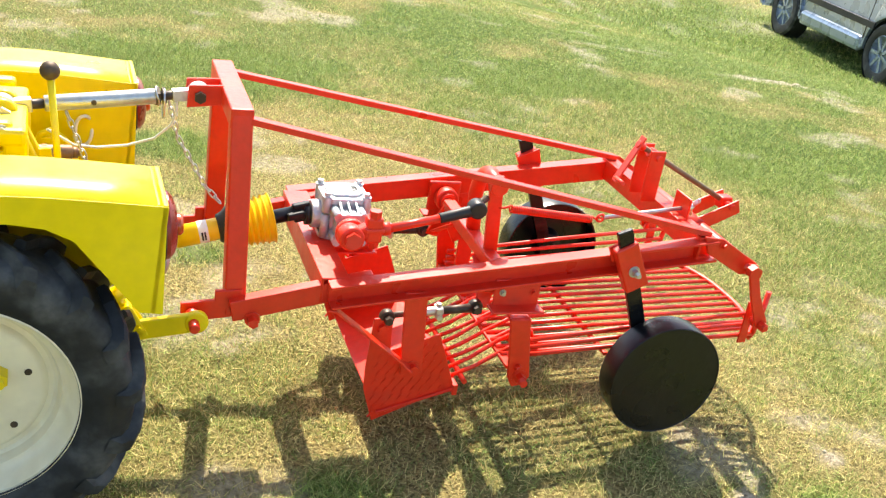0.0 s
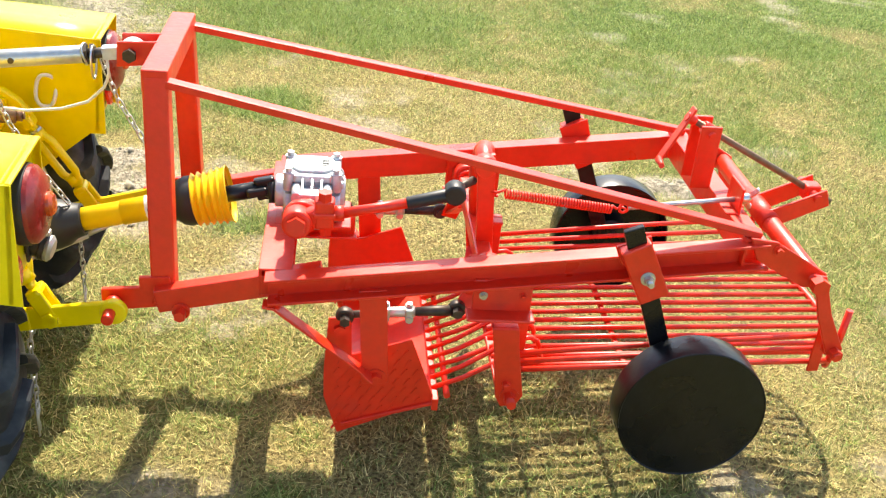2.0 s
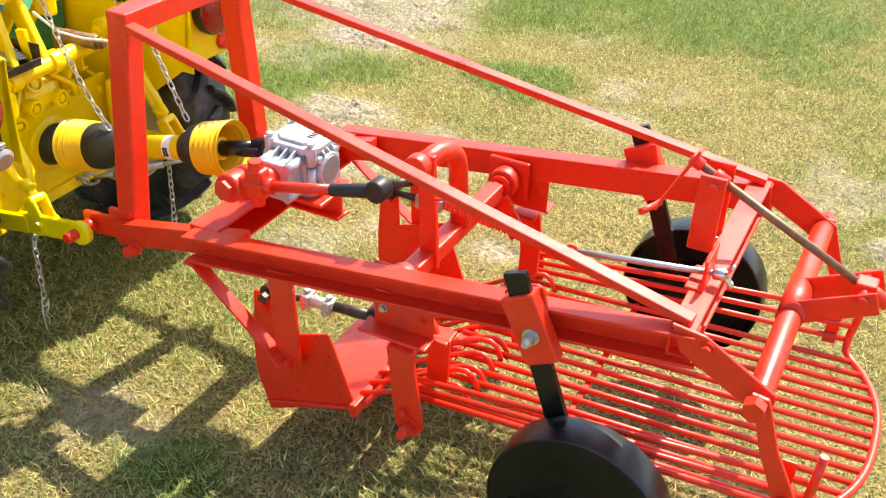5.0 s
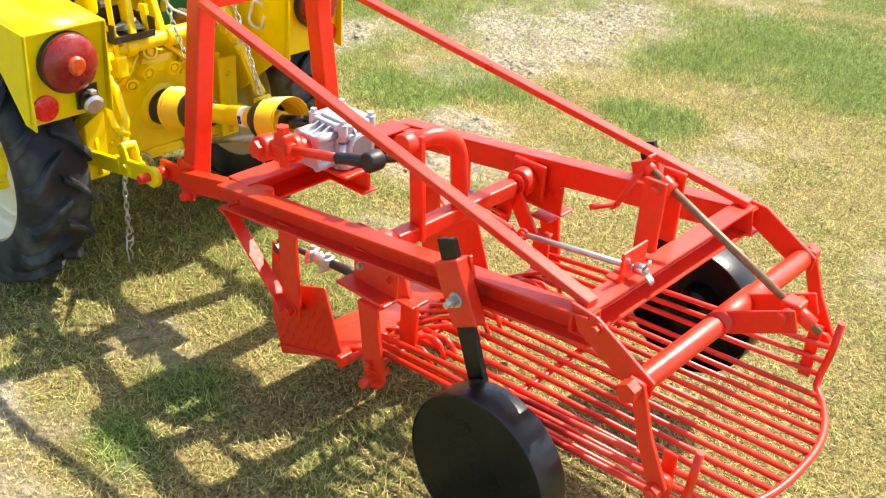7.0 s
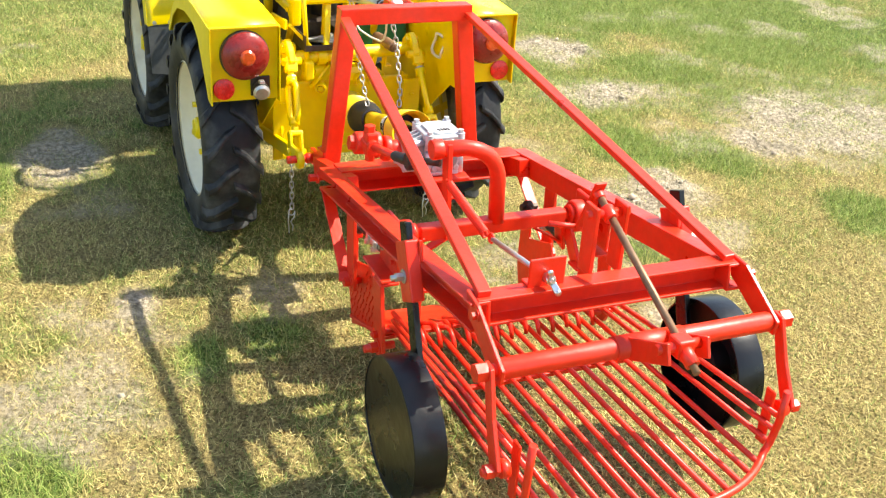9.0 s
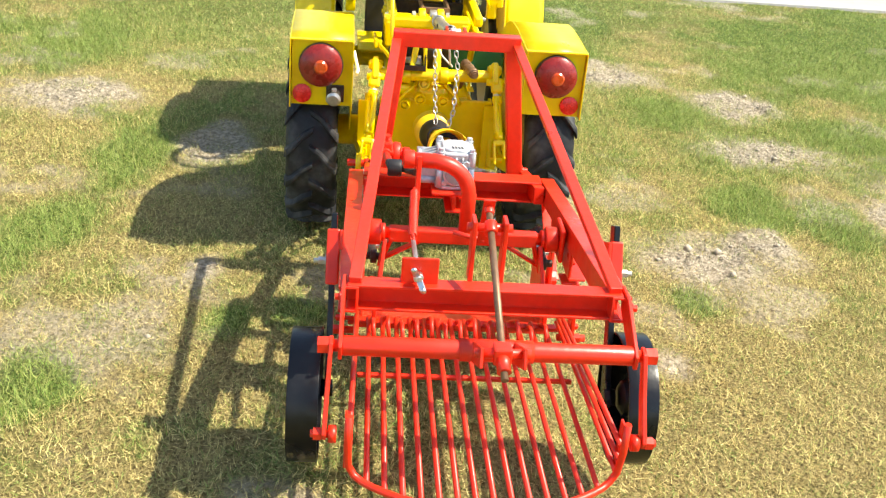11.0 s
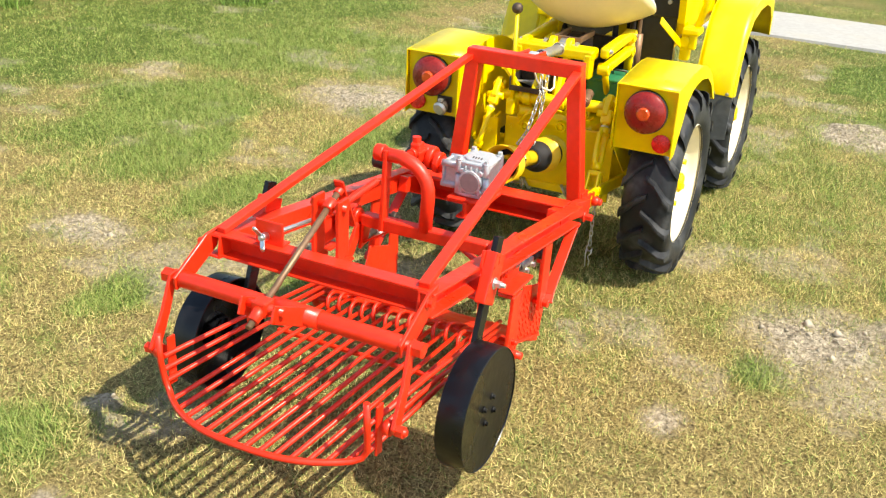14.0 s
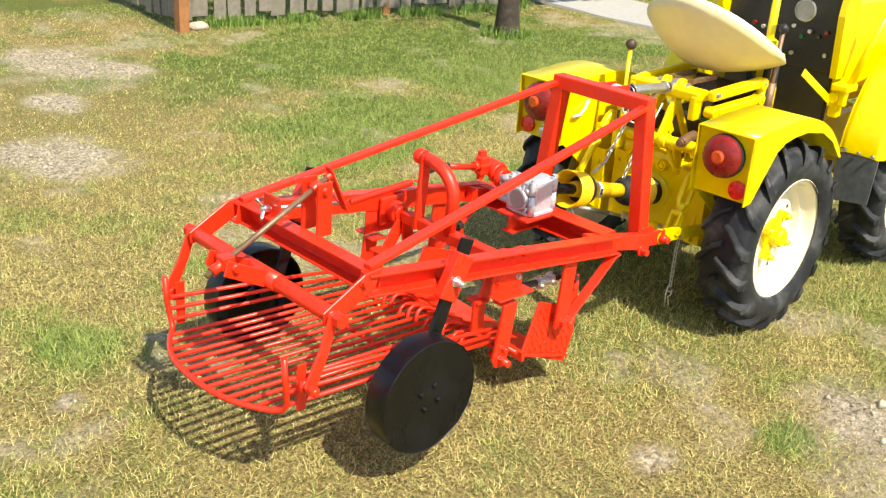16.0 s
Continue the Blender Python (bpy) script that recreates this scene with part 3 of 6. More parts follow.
    cheek = [(0.310, y, 0.180), (0.308, y, 0.250), (0.314, y, 0.378), (0.361, y, 0.381), (0.366, y, 0.290), (0.400, y, 0.300), (0.489, y, 0.332), (0.550, y, 0.176), (0.342, y, 0.084)]
    side = dp("share_cheek", plate(cheek, 0.006), RED, "red ribbed steel plate")
    for i in range(8):
        for j in range(9):
            x, z = 0.335 + 0.024 * i + 0.007 * (j % 2), 0.105 + 0.024 * j
            low, high = 0.100 + (x - 0.342) * 0.44, 0.285 + (x - 0.37) * 0.30
            if low < z < high and 0.326 < x < 0.540 - (z - 0.180) * 0.38 and not (0.388 < x < 0.446 and z > 0.235):
                dp("tread_rib", bar((x - 0.005, y + s * 0.0035, z - 0.008), (x + 0.005, y + s * 0.0035, z + 0.008), 0.004, 0.004, up=(0, 1, 0), bevel=0), RED, parent=side)
    dp("lever_bolt", join(rod((0.338, y - s * 0.02, 0.352), (0.338, y + s * 0.012, 0.352), 0.010, 12), rod((0.338, y + s * 0.003, 0.352), (0.338, y + s * 0.014, 0.352), 0.013, 6)), RED, parent=side)
    dp("share_post", bar((0.400, s * 0.286, beam_top(0.40) - 0.05), (0.416, s * 0.286, 0.240), 0.010, 0.056, up=(1, 0, 0), bevel=0.002), RED)
    dp("share_bolt", join(bolt((0.417, s * 0.291, 0.258), (0, s, 0), 0.013, 0.018), rod((0.417, s * 0.262, 0.258), (0.417, s * 0.291, 0.258), 0.010, 12)), RED)
    strap = [Vector((0.182, s * 0.292, 0.428)), Vector((0.205, s * 0.292, 0.424)), Vector((0.390, s * 0.298, 0.276)), Vector((0.412, s * 0.304, 0.258))]
    dp("front_brace", join(*[bar(p, q, 0.032, 0.006, bevel=0.0015) for p, q in zip(strap, strap[1:])]), RED)
    turnbuckle = dp("push_rod", rod((0.490, s * 0.238, 0.388), (0.580, s * 0.234, 0.393), 0.010, 12, 0.012), IRON)
    dp("rod_shank", rod((0.347, s * 0.246, 0.380), (0.420, s * 0.240, 0.384), 0.008, 10), IRON, parent=turnbuckle)
    dp("turnbuckle_body", join(rod((0.418, s * 0.240, 0.384), (0.492, s * 0.238, 0.388), 0.012, 8), *[join(box((x, s * 0.239, 0.386), (0.018, 0.032, 0.030), 0.004), rod((x, s * 0.239 - 0.020, 0.378), (x, s * 0.239 + 0.024, 0.378), 0.008, 6), rod((x, s * 0.239, 0.386), (x, s * 0.239, 0.409), 0.007, 6)) for x in (0.431, 0.480)]), ZINC, parent=turnbuckle)
    for p, q in (((0.347, s * 0.228, 0.380), (0.347, s * 0.276, 0.378)), ((0.580, s * 0.210, 0.394), (0.580, s * 0.256, 0.394))):
        dp("rod_end", join(rod(p, q, 0.011, 6), rod(Vector(p).lerp(Vector(q), 0.25), Vector(p).lerp(Vector(q), 0.65), 0.019, 20, bevel=0.003)), IRON, parent=turnbuckle)
    # bearing plate under the beam and the hanger of the front sieve
    z0 = beam_top(0.66) - 0.058
    dp("bearing_plate", join(box((0.664, s * 0.276, z0 - 0.033), (0.122, 0.008, 0.074)), box((0.660, s * 0.296, z0 - 0.070), (0.140, 0.046, 0.007))), RED)
    for x in (0.624, 0.706):
        dp("bolt", bolt((x, s * 0.280, z0 - 0.032), (0, s, 0), 0.006, 0.010), ZINC if x < 0.65 else RED)
    hanger = dp("sieve_hanger", join(plate([(0.646, s * 0.306, 0.398), (0.702, s * 0.306, 0.398), (0.708, s * 0.306, 0.350), (0.729, s * 0.306, 0.232), (0.716, s * 0.306, 0.208), (0.684, s * 0.306, 0.204), (0.670, s * 0.306, 0.230), (0.656, s * 0.306, 0.340)], 0.010),
                            box((0.674, s * 0.286, 0.396), (0.056, 0.046, 0.008))), RED)
    dp("hanger_bolt", join(bolt((0.700, s * 0.311, 0.232), (0, s, 0), 0.014, 0.020), rod((0.700, s * 0.27, 0.232), (0.700, s * 0.346, 0.232), 0.010, 12)), RED, parent=hanger)
    dp("hanger_bolt", join(rod((0.690, s * 0.311, 0.262), (0.690, s * 0.322, 0.262), 0.010, 6), rod((0.690, s * 0.27, 0.262), (0.690, s * 0.326, 0.262), 0.006, 10)), RED, parent=hanger)


both_sides(side_frame)

dp("mast_top", box((-0.026, 0, 0.842), (0.050, 0.390, 0.046), 0.003), RED)
for y in (-0.028, 0.028):
    dp("top_link_lug", plate([(-0.045, y, 0.866), (-0.125, y, 0.862), (-0.128, y, 0.810), (-0.045, y, 0.820)], 0.008), RED)
dp("top_link_pin", join(rod((-0.100, -0.045, 0.838), (-0.100, 0.045, 0.838), 0.009, 12), rod((-0.100, -0.048, 0.838), (-0.100, -0.036, 0.838), 0.014, 6)), IRON)
front = dp("front_beam", profile_bar((0.172, -0.266, 0.4925), (0.172, 0.266, 0.4925), [(0.0, 0), (-0.066, 0), (-0.066, -0.006), (-0.006, -0.006), (-0.006, -0.059), (-0.066, -0.059), (-0.066, -0.065), (0.0, -0.065)]), RED)
dp("base_plate", join(box((0.272, -0.005, 0.488), (0.165, 0.130, 0.010)), box((0.300, -0.005, 0.465), (0.130, 0.010, 0.044)), box((0.305, -0.005, 0.442), (0.130, 0.048, 0.007))), RED, parent=front)
rear_section = channel(0.042, 0.060, 0.006)
rear = dp("rear_beam", profile_bar((1.140, 0.292, 0.618), (1.140, -0.292, 0.618), [(u, v) for u, v in rear_section]), RED)

# rear tube with its clevis, and the depth screw
tube = dp("rear_tube", join(rod((1.296, -0.296, 0.541), (1.296, 0.296, 0.541), 0.0205, 24, bevel=0.002), rod((1.296, -0.34, 0.541), (1.296, 0.34, 0.541), 0.013, 14), rod((1.296, -0.345, 0.541), (1.296, -0.322, 0.541), 0.019, 6), rod((1.296, 0.345, 0.541), (1.296, 0.322, 0.541), 0.019, 6),
                            rod((1.296, -0.06, 0.541), (1.296, 0.09, 0.541), 0.0235, 24)), RED)
for y in (-0.032, 0.052):
    dp("clevis_arm", plate([(1.288, y, 0.562), (1.305, y, 0.566), (1.418, y, 0.620), (1.432, y, 0.582), (1.318, y, 0.524), (1.288, y, 0.520)], 0.007), RED, parent=tube)
dp("clevis_pivot", join(rod((1.400, -0.045, 0.598), (1.400, 0.066, 0.598), 0.010, 12), box((1.400, 0.010, 0.598), (0.036, 0.036, 0.036), 0.004)), RED, parent=tube)
screw = dp("adjusting_screw", rod((1.075, 0.000, 0.762), (1.455, 0.012, 0.572), 0.0075, 12), RUSTY, "long threaded depth screw with red crank")
dp("screw_nut", rod((1.400, 0.010, 0.600), (1.440, 0.0115, 0.580), 0.014, 12), RED, parent=screw)
for y in (-0.033, 0.033):
    dp("screw_post", box((1.120, y, 0.683), (0.046, 0.009, 0.145), 0.002), RED)
dp("screw_block", join(rod((1.122, -0.048, 0.736), (1.122, 0.048, 0.736), 0.009, 12), rod((1.112, 0.001, 0.742), (1.138, 0.002, 0.729), 0.015, 20, bevel=0.003)), RED)
dp("crank_handle", join(bar((1.086, 0.0, 0.784), (1.024, 0.0, 0.652), 0.026, 0.006), rod((1.029, 0.004, 0.662), (1.014, -0.066, 0.672), 0.006, 10), rod((1.070, 0.0, 0.764), (1.092, 0.0, 0.753), 0.011, 14, bevel=0.002)), RED, parent=screw)

# rocker shaft between the beams, bearings, lever and bent pipe
shaft = dp("rocker_shaft", join(bar((0.632, -0.195, 0.488), (0.632, 0.195, 0.488), 0.036, 0.036, bevel=0.004), rod((0.632, -0.262, 0.490), (0.632, 0.262, 0.490), 0.016, 16)), RED)
for s in (-1, 1):
    dp("bearing", join(rod((0.636, s * 0.215, 0.492), (0.636, s * 0.248, 0.492), 0.034, 24, bevel=0.004), box((0.636, s * 0.256, 0.492), (0.096, 0.012, 0.092), 0.006), rod((0.636, s * 0.205, 0.492), (0.636, s * 0.218, 0.492), 0.024, 20)), RED)
    dp("shaft_arm", join(bar((0.632, s * 0.185, 0.485), (0.600, s * 0.215, 0.388), 0.010, 0.040, up=(1, 0, 0)), bar((0.62, s * 0.10, 0.472), (0.605, s * 0.21, 0.40), 0.030, 0.006)), RED)
    dp("sieve_arm", join(bar((0.636, s * 0.205, 0.470), (0.690, s * 0.215, 0.375), 0.010, 0.045, up=(1, 0, 0)), bar((0.69, s * 0.215, 0.385), (0.735, s * 0.215, 0.385), 0.05, 0.008), bar((0.715, s * 0.225, 0.39), (0.715, s * 0.225, 0.285), 0.010, 0.045, up=(1, 0, 0))), RED)
bend = [Vector((0.618, -0.165, 0.690)), Vector((0.622, -0.085, 0.690))]
arc = loop((0, 0, 1), (0, 1, 0), (0.628, -0.085, 0.600), 0.090)
bend += [arc(a) for a in np.linspace(0.15, math.pi / 2, 9)] + [Vector((0.638, 0.005, 0.495))]
pipe = dp("bent_pipe", sweep(bend, 0.0195, 16), RED)
dp("collar", rod((0.617, -0.168, 0.690), (0.617, -0.140, 0.690), 0.024, 18, bevel=0.003), RED, parent=pipe)
dp("upright_lever", bar((0.622, -0.128, 0.705), (0.640, -0.128, 0.470), 0.012, 0.036, up=(1, 0, 0)), RED)

# tension spring to the rear beam
A, B, C = Vector((0.668, -0.138, 0.622)), Vector((0.895, -0.147, 0.602)), Vector((1.184, -0.146, 0.642))
run, turns = (B - A).normalized(), 38
u, v = run.cross(Vector((0, 1, 0))).normalized(), Vector((0, 1, 0))
coil = [A.lerp(B, i / (turns * 10)) + u * 0.0088 * math.cos(i * math.tau / 10) + v * 0.0088 * math.sin(i * math.tau / 10) for i in range(turns * 10 + 1)]
spring = dp("tension_spring", sweep(coil, 0.0025, 5), RED, "red coil tension spring")
dp("spring_hook", sweep([(0.632, -0.128, 0.622), (0.650, -0.138, 0.624), A + u * 0.0088], 0.003, 6), RED, parent=spring)
tie = (C - B).normalized()
dp("spring_hook", sweep([B + u * 0.0088, B + tie * 0.012, B + tie * 0.026 + v * 0.004, B + tie * 0.030 - v * 0.004], 0.003, 6), RED, parent=spring)
eye = dp("eye_bolt", rod(B + tie * 0.036, C + tie * 0.010, 0.0056, 12), ZINC, "bright steel eye bolt with wing nut")
dp("eye", sweep([B + tie * 0.028 + (tie * math.cos(a) + Vector((0, 0, 1)) * math.sin(a)) * 0.010 for a in np.linspace(0, math.tau, 14)[:-1]], 0.0035, 6, closed=True), RED, parent=eye)
wing = [rod(C - tie * 0.016, C + tie * 0.004, 0.011, 12, bevel=0.002)]
for k in (-1, 1):
    a = C + tie * 0.004 + Vector((0.002, -0.004 * k, 0.009 * k))
    b = a + Vector((0.009, -0.007 * k, 0.014 * k))
    wing += [bar(a - (b - a) * 0.2, b, 0.005, 0.014, up=(0, 1, 0.4), bevel=0.002), ball(b, 0.0070, (0.55, 1, 1), 2)]
dp("wing_nut", join(*wing), STEEL, parent=eye)
dp("spring_plate", join(box((1.160, -0.142, 0.646), (0.006, 0.078, 0.062)), box((1.146, -0.142, 0.620), (0.03, 0.078, 0.006))), RED)

# gearbox, crank and connecting rod
GX, GY = 0.268, -0.004


def prism(points, z0, z1, bevel=0.004):
    """An upright block over an outline of (x, y) pairs."""
    bm = bmesh.new()
    low = [bm.verts.new((x, y, z0)) for x, y in points]
    high = [bm.verts.new((x, y, z1)) for x, y in points]
    k = len(points)
    bm.faces.new(low[::-1])
    bm.faces.new(high)
    for i in range(k):
        bm.faces.new((low[i], low[(i + 1) % k], high[(i + 1) % k], high[i]))
    bmesh.ops.recalc_face_normals(bm, faces=bm.faces)
    bmesh.ops.bevel(bm, geom=bm.edges[:], offset=bevel, segments=2, affect="EDGES", profile=0.5)
    return bm


def octagon(a, b, cut):
    return [(GX + x, GY + y) for x, y in ((a, b - cut), (a - cut, b), (cut - a, b), (-a, b - cut), (-a, cut - b), (cut - a, -b), (a - cut, -b), (a, cut - b))]


gearbox = dp("gearbox", join(prism(octagon(0.056, 0.050, 0.020), 0.496, 0.592), prism(octagon(0.062, 0.056, 0.018), 0.494, 0.506, 0.003), prism(octagon(0.060, 0.054, 0.022), 0.586, 0.604, 0.004), prism(octagon(0.046, 0.040, 0.018), 0.602, 0.611, 0.003),
                             box((GX, GY - 0.078, 0.545), (0.064, 0.060, 0.070), 0.008), box((GX, GY - 0.104, 0.545), (0.078, 0.010, 0.082), 0.004)), ALLOY, "grey cast alloy bevel gearbox")
for dx in (-0.050, 0.050):
    for dy in (-0.044, 0.044):
        dp("cover_bolt", join(rod((GX + dx, GY + dy, 0.498), (GX + dx, GY + dy, 0.560), 0.012, 14, 0.0105), rod((GX + dx, GY + dy, 0.566), (GX + dx, GY + dy, 0.606), 0.0115, 14, bevel=0.002), bolt((GX + dx, GY + dy, 0.605), (0, 0, 1), 0.008, 0.012)), ALLOY, parent=gearbox)
for dx in (-0.032, 0.032):
    for z in (0.512, 0.578):
        dp("flange_boss", rod((GX + dx, GY - 0.110, z), (GX + dx, GY - 0.052, z), 0.0105, 12), ALLOY, parent=gearbox)
cap = dp("bearing_cap", rod((0.320, GY, 0.545), (0.338, GY, 0.545), 0.037, 32, bevel=0.003), ALLOY, parent=gearbox)
dp("cap_disc", rod((0.336, GY, 0.545), (0.3395, GY, 0.545), 0.0305, 32, bevel=0.001), CAST_DARK, "grey dull steel end disc", parent=gearbox)
for a in (0.8, 2.35, 3.9, 5.5):
    dp("cap_boss", rod((0.316, GY + 0.042 * math.cos(a), 0.545 + 0.042 * math.sin(a)), (0.334, GY + 0.042 * math.cos(a), 0.545 + 0.042 * math.sin(a)), 0.009, 12, bevel=0.002), ALLOY, parent=gearbox)
dp("input_flange", rod((0.188, GY, 0.542), (0.218, GY, 0.542), 0.036, 24, bevel=0.004), ALLOY, parent=gearbox)
for k in range(3):
    x = GX - 0.020 + 0.020 * k
    dp("cooling_rib", plate([(x, GY - 0.050, 0.600), (x, GY - 0.050, 0.574), (x, GY - 0.102, 0.576), (x, GY - 0.102, 0.582)], 0.004, (1, 0, 0), bevel=0), ALLOY, parent=gearbox)
    y = GY - 0.018 + 0.018 * k
    dp("cooling_rib", plate([(0.322, y, 0.600), (0.322, y, 0.578), (0.336, y, 0.580), (0.334, y, 0.588)], 0.004, (0, 1, 0), bevel=0), ALLOY, parent=gearbox)
for k in range(4):
    dp("label_bar", bar((GX + 0.020, GY - 0.012 + 0.009 * k, 0.6118), (GX + 0.034, GY - 0.009 + 0.009 * k, 0.6118), 0.0035, 0.0012, bevel=0), INK, parent=gearbox)
crank = dp("crank", join(rod((0.262, -0.108, 0.550), (0.258, -0.140, 0.555), 0.026, 20, bevel=0.003), rod((0.258, -0.138, 0.556), (0.258, -0.158, 0.558), 0.034, 24, bevel=0.004), rod((0.250, -0.166, 0.565), (0.250, -0.188, 0.568), 0.036, 24, bevel=0.005), rod((0.248, -0.156, 0.562), (0.248, -0.170, 0.564), 0.024, 18),
                         rod((0.243, -0.186, 0.570), (0.243, -0.232, 0.574), 0.030, 24, bevel=0.005), rod((0.243, -0.230, 0.574), (0.242, -0.246, 0.576), 0.020, 6), bar((0.245, -0.205, 0.572), (0.292, -0.205, 0.592), 0.034, 0.030, up=(0, 1, 0), bevel=0.006)), RED, "red crank and eccentric on the gearbox")
dp("crank_clamp", join(box((0.297, -0.205, 0.592), (0.040, 0.032, 0.064), 0.006), box((0.297, -0.205, 0.592), (0.046, 0.040, 0.012), 0.003), rod((0.297, -0.208, 0.620), (0.297, -0.208, 0.640), 0.015, 6), rod((0.300, -0.207, 0.545), (0.300, -0.207, 0.565), 0.013, 6), rod((0.316, -0.207, 0.592), (0.336, -0.207, 0.594), 0.016, 14)), RED, parent=crank)
dp("connecting_rod", rod((0.322, -0.207, 0.591), (0.470, -0.197, 0.620), 0.0105, 14), RED)
dp("rod_sleeve", join(rod((0.460, -0.198, 0.6185), (0.545, -0.190, 0.637), 0.0125, 16, 0.0145, bevel=0.002), rod((0.556, -0.206, 0.641), (0.558, -0.168, 0.642), 0.0225, 22, bevel=0.005)), BLACK_PLASTIC, "black rubber-booted ball joint")
dp("ball_stud", rod((0.558, -0.172, 0.642), (0.600, -0.135, 0.648), 0.009, 12), IRON)

# share blade across the front
dp("share_blade", join(plate([(0.350, -0.268, 0.112), (0.352, 0, 0.104), (0.350, 0.268, 0.112), (0.552, 0.268, 0.176), (0.552, -0.268, 0.176)], 0.008, (-0.33, 0, 0.94)), bar((0.55, -0.27, 0.172), (0.55, 0.27, 0.172), 0.014, 0.03)), RED)

# front sieve: short bars with hooked ends
front_sieve = dp("front_sieve", rod((0.575, -0.262, 0.192), (0.575, 0.262, 0.192), 0.007, 10), RED)
for i in range(13):
    y = -0.225 + 0.0375 * i
    up = 0.010 * math.sin(i * 2.1)
    pts = [(0.545, y, 0.186), (0.610, y, 0.215 + up * 0.3), (0.680, y, 0.258 + up), (0.735, y, 0.288 + up), (0.757, y, 0.292 + up), (0.772, y, 0.284 + up), (0.780, y + 0.002, 0.266 + up), (0.781, y + 0.005, 0.248 + up)]
    dp("hooked_bar", sweep(pts, 0.0058, 7), RED, parent=front_sieve)

# rear sieve: long bars to a curved rim, with barred sides
sieve = dp("rear_sieve", join(bar((0.682, -0.292, 0.250), (0.682, 0.292, 0.250), 0.028, 0.010), bar((0.965, -0.262, 0.262), (0.965, 0.262, 0.262), 0.012, 0.010)), RED)


def rim_x(y):
    return 1.492 - 0.085 * (abs(y) / 0.255) ** 2.6


rim = [(1.412, -0.276, 0.452), (1.408, -0.277, 0.380), (1.400, -0.274, 0.325), (1.402, -0.262, 0.303)]
rim += [(rim_x(y), y, 0.297) for y in np.linspace(-0.245, 0.245, 21)]
rim += [(1.402, 0.262, 0.303), (1.400, 0.274, 0.325), (1.408, 0.277, 0.380), (1.412, 0.276, 0.452)]
dp("rim", sweep(rim, 0.0078, 9), RED, parent=sieve)
for i in range(14):
    y = -0.236 + 0.0363 * i
    pts = [(0.672, y, 0.256), (0.95, y, 0.272), (rim_x(y), y, 0.297)]
    dp("sieve_bar", sweep(pts, 0.0062, 8), RED, parent=sieve)
for s in (-1, 1):
    for k in range(3):
        z = 0.322 + 0.034 * k
        dp("side_bar", sweep([(0.68, s * 0.268, 0.268 + 0.020 * k), (1.05, s * 0.271, 0.298 + 0.028 * k), (1.40, s * 0.274, z)], 0.0062, 8), RED, parent=sieve)
    dp("side_plate", plate([(1.352, s * 0.281, 0.425), (1.378, s * 0.281, 0.425), (1.378, s * 0.281, 0.300), (1.352, s * 0.281, 0.298)], 0.006), RED, parent=sieve)

# ---- the tractor; in its own coordinates the rear axle stands over 0, 0 and it faces -x ----
TRACTOR = pose(-0.53, -0.040, 0, 0, 0, 1.5)
tractor = thing("tractor", TRACTOR, "small bright yellow four-wheeled tractor with cream wheel rims", "tractor")


def tp(name, bm, mat, label="", parent=None):
    return part(name, bm, mat, parent or tractor, label)


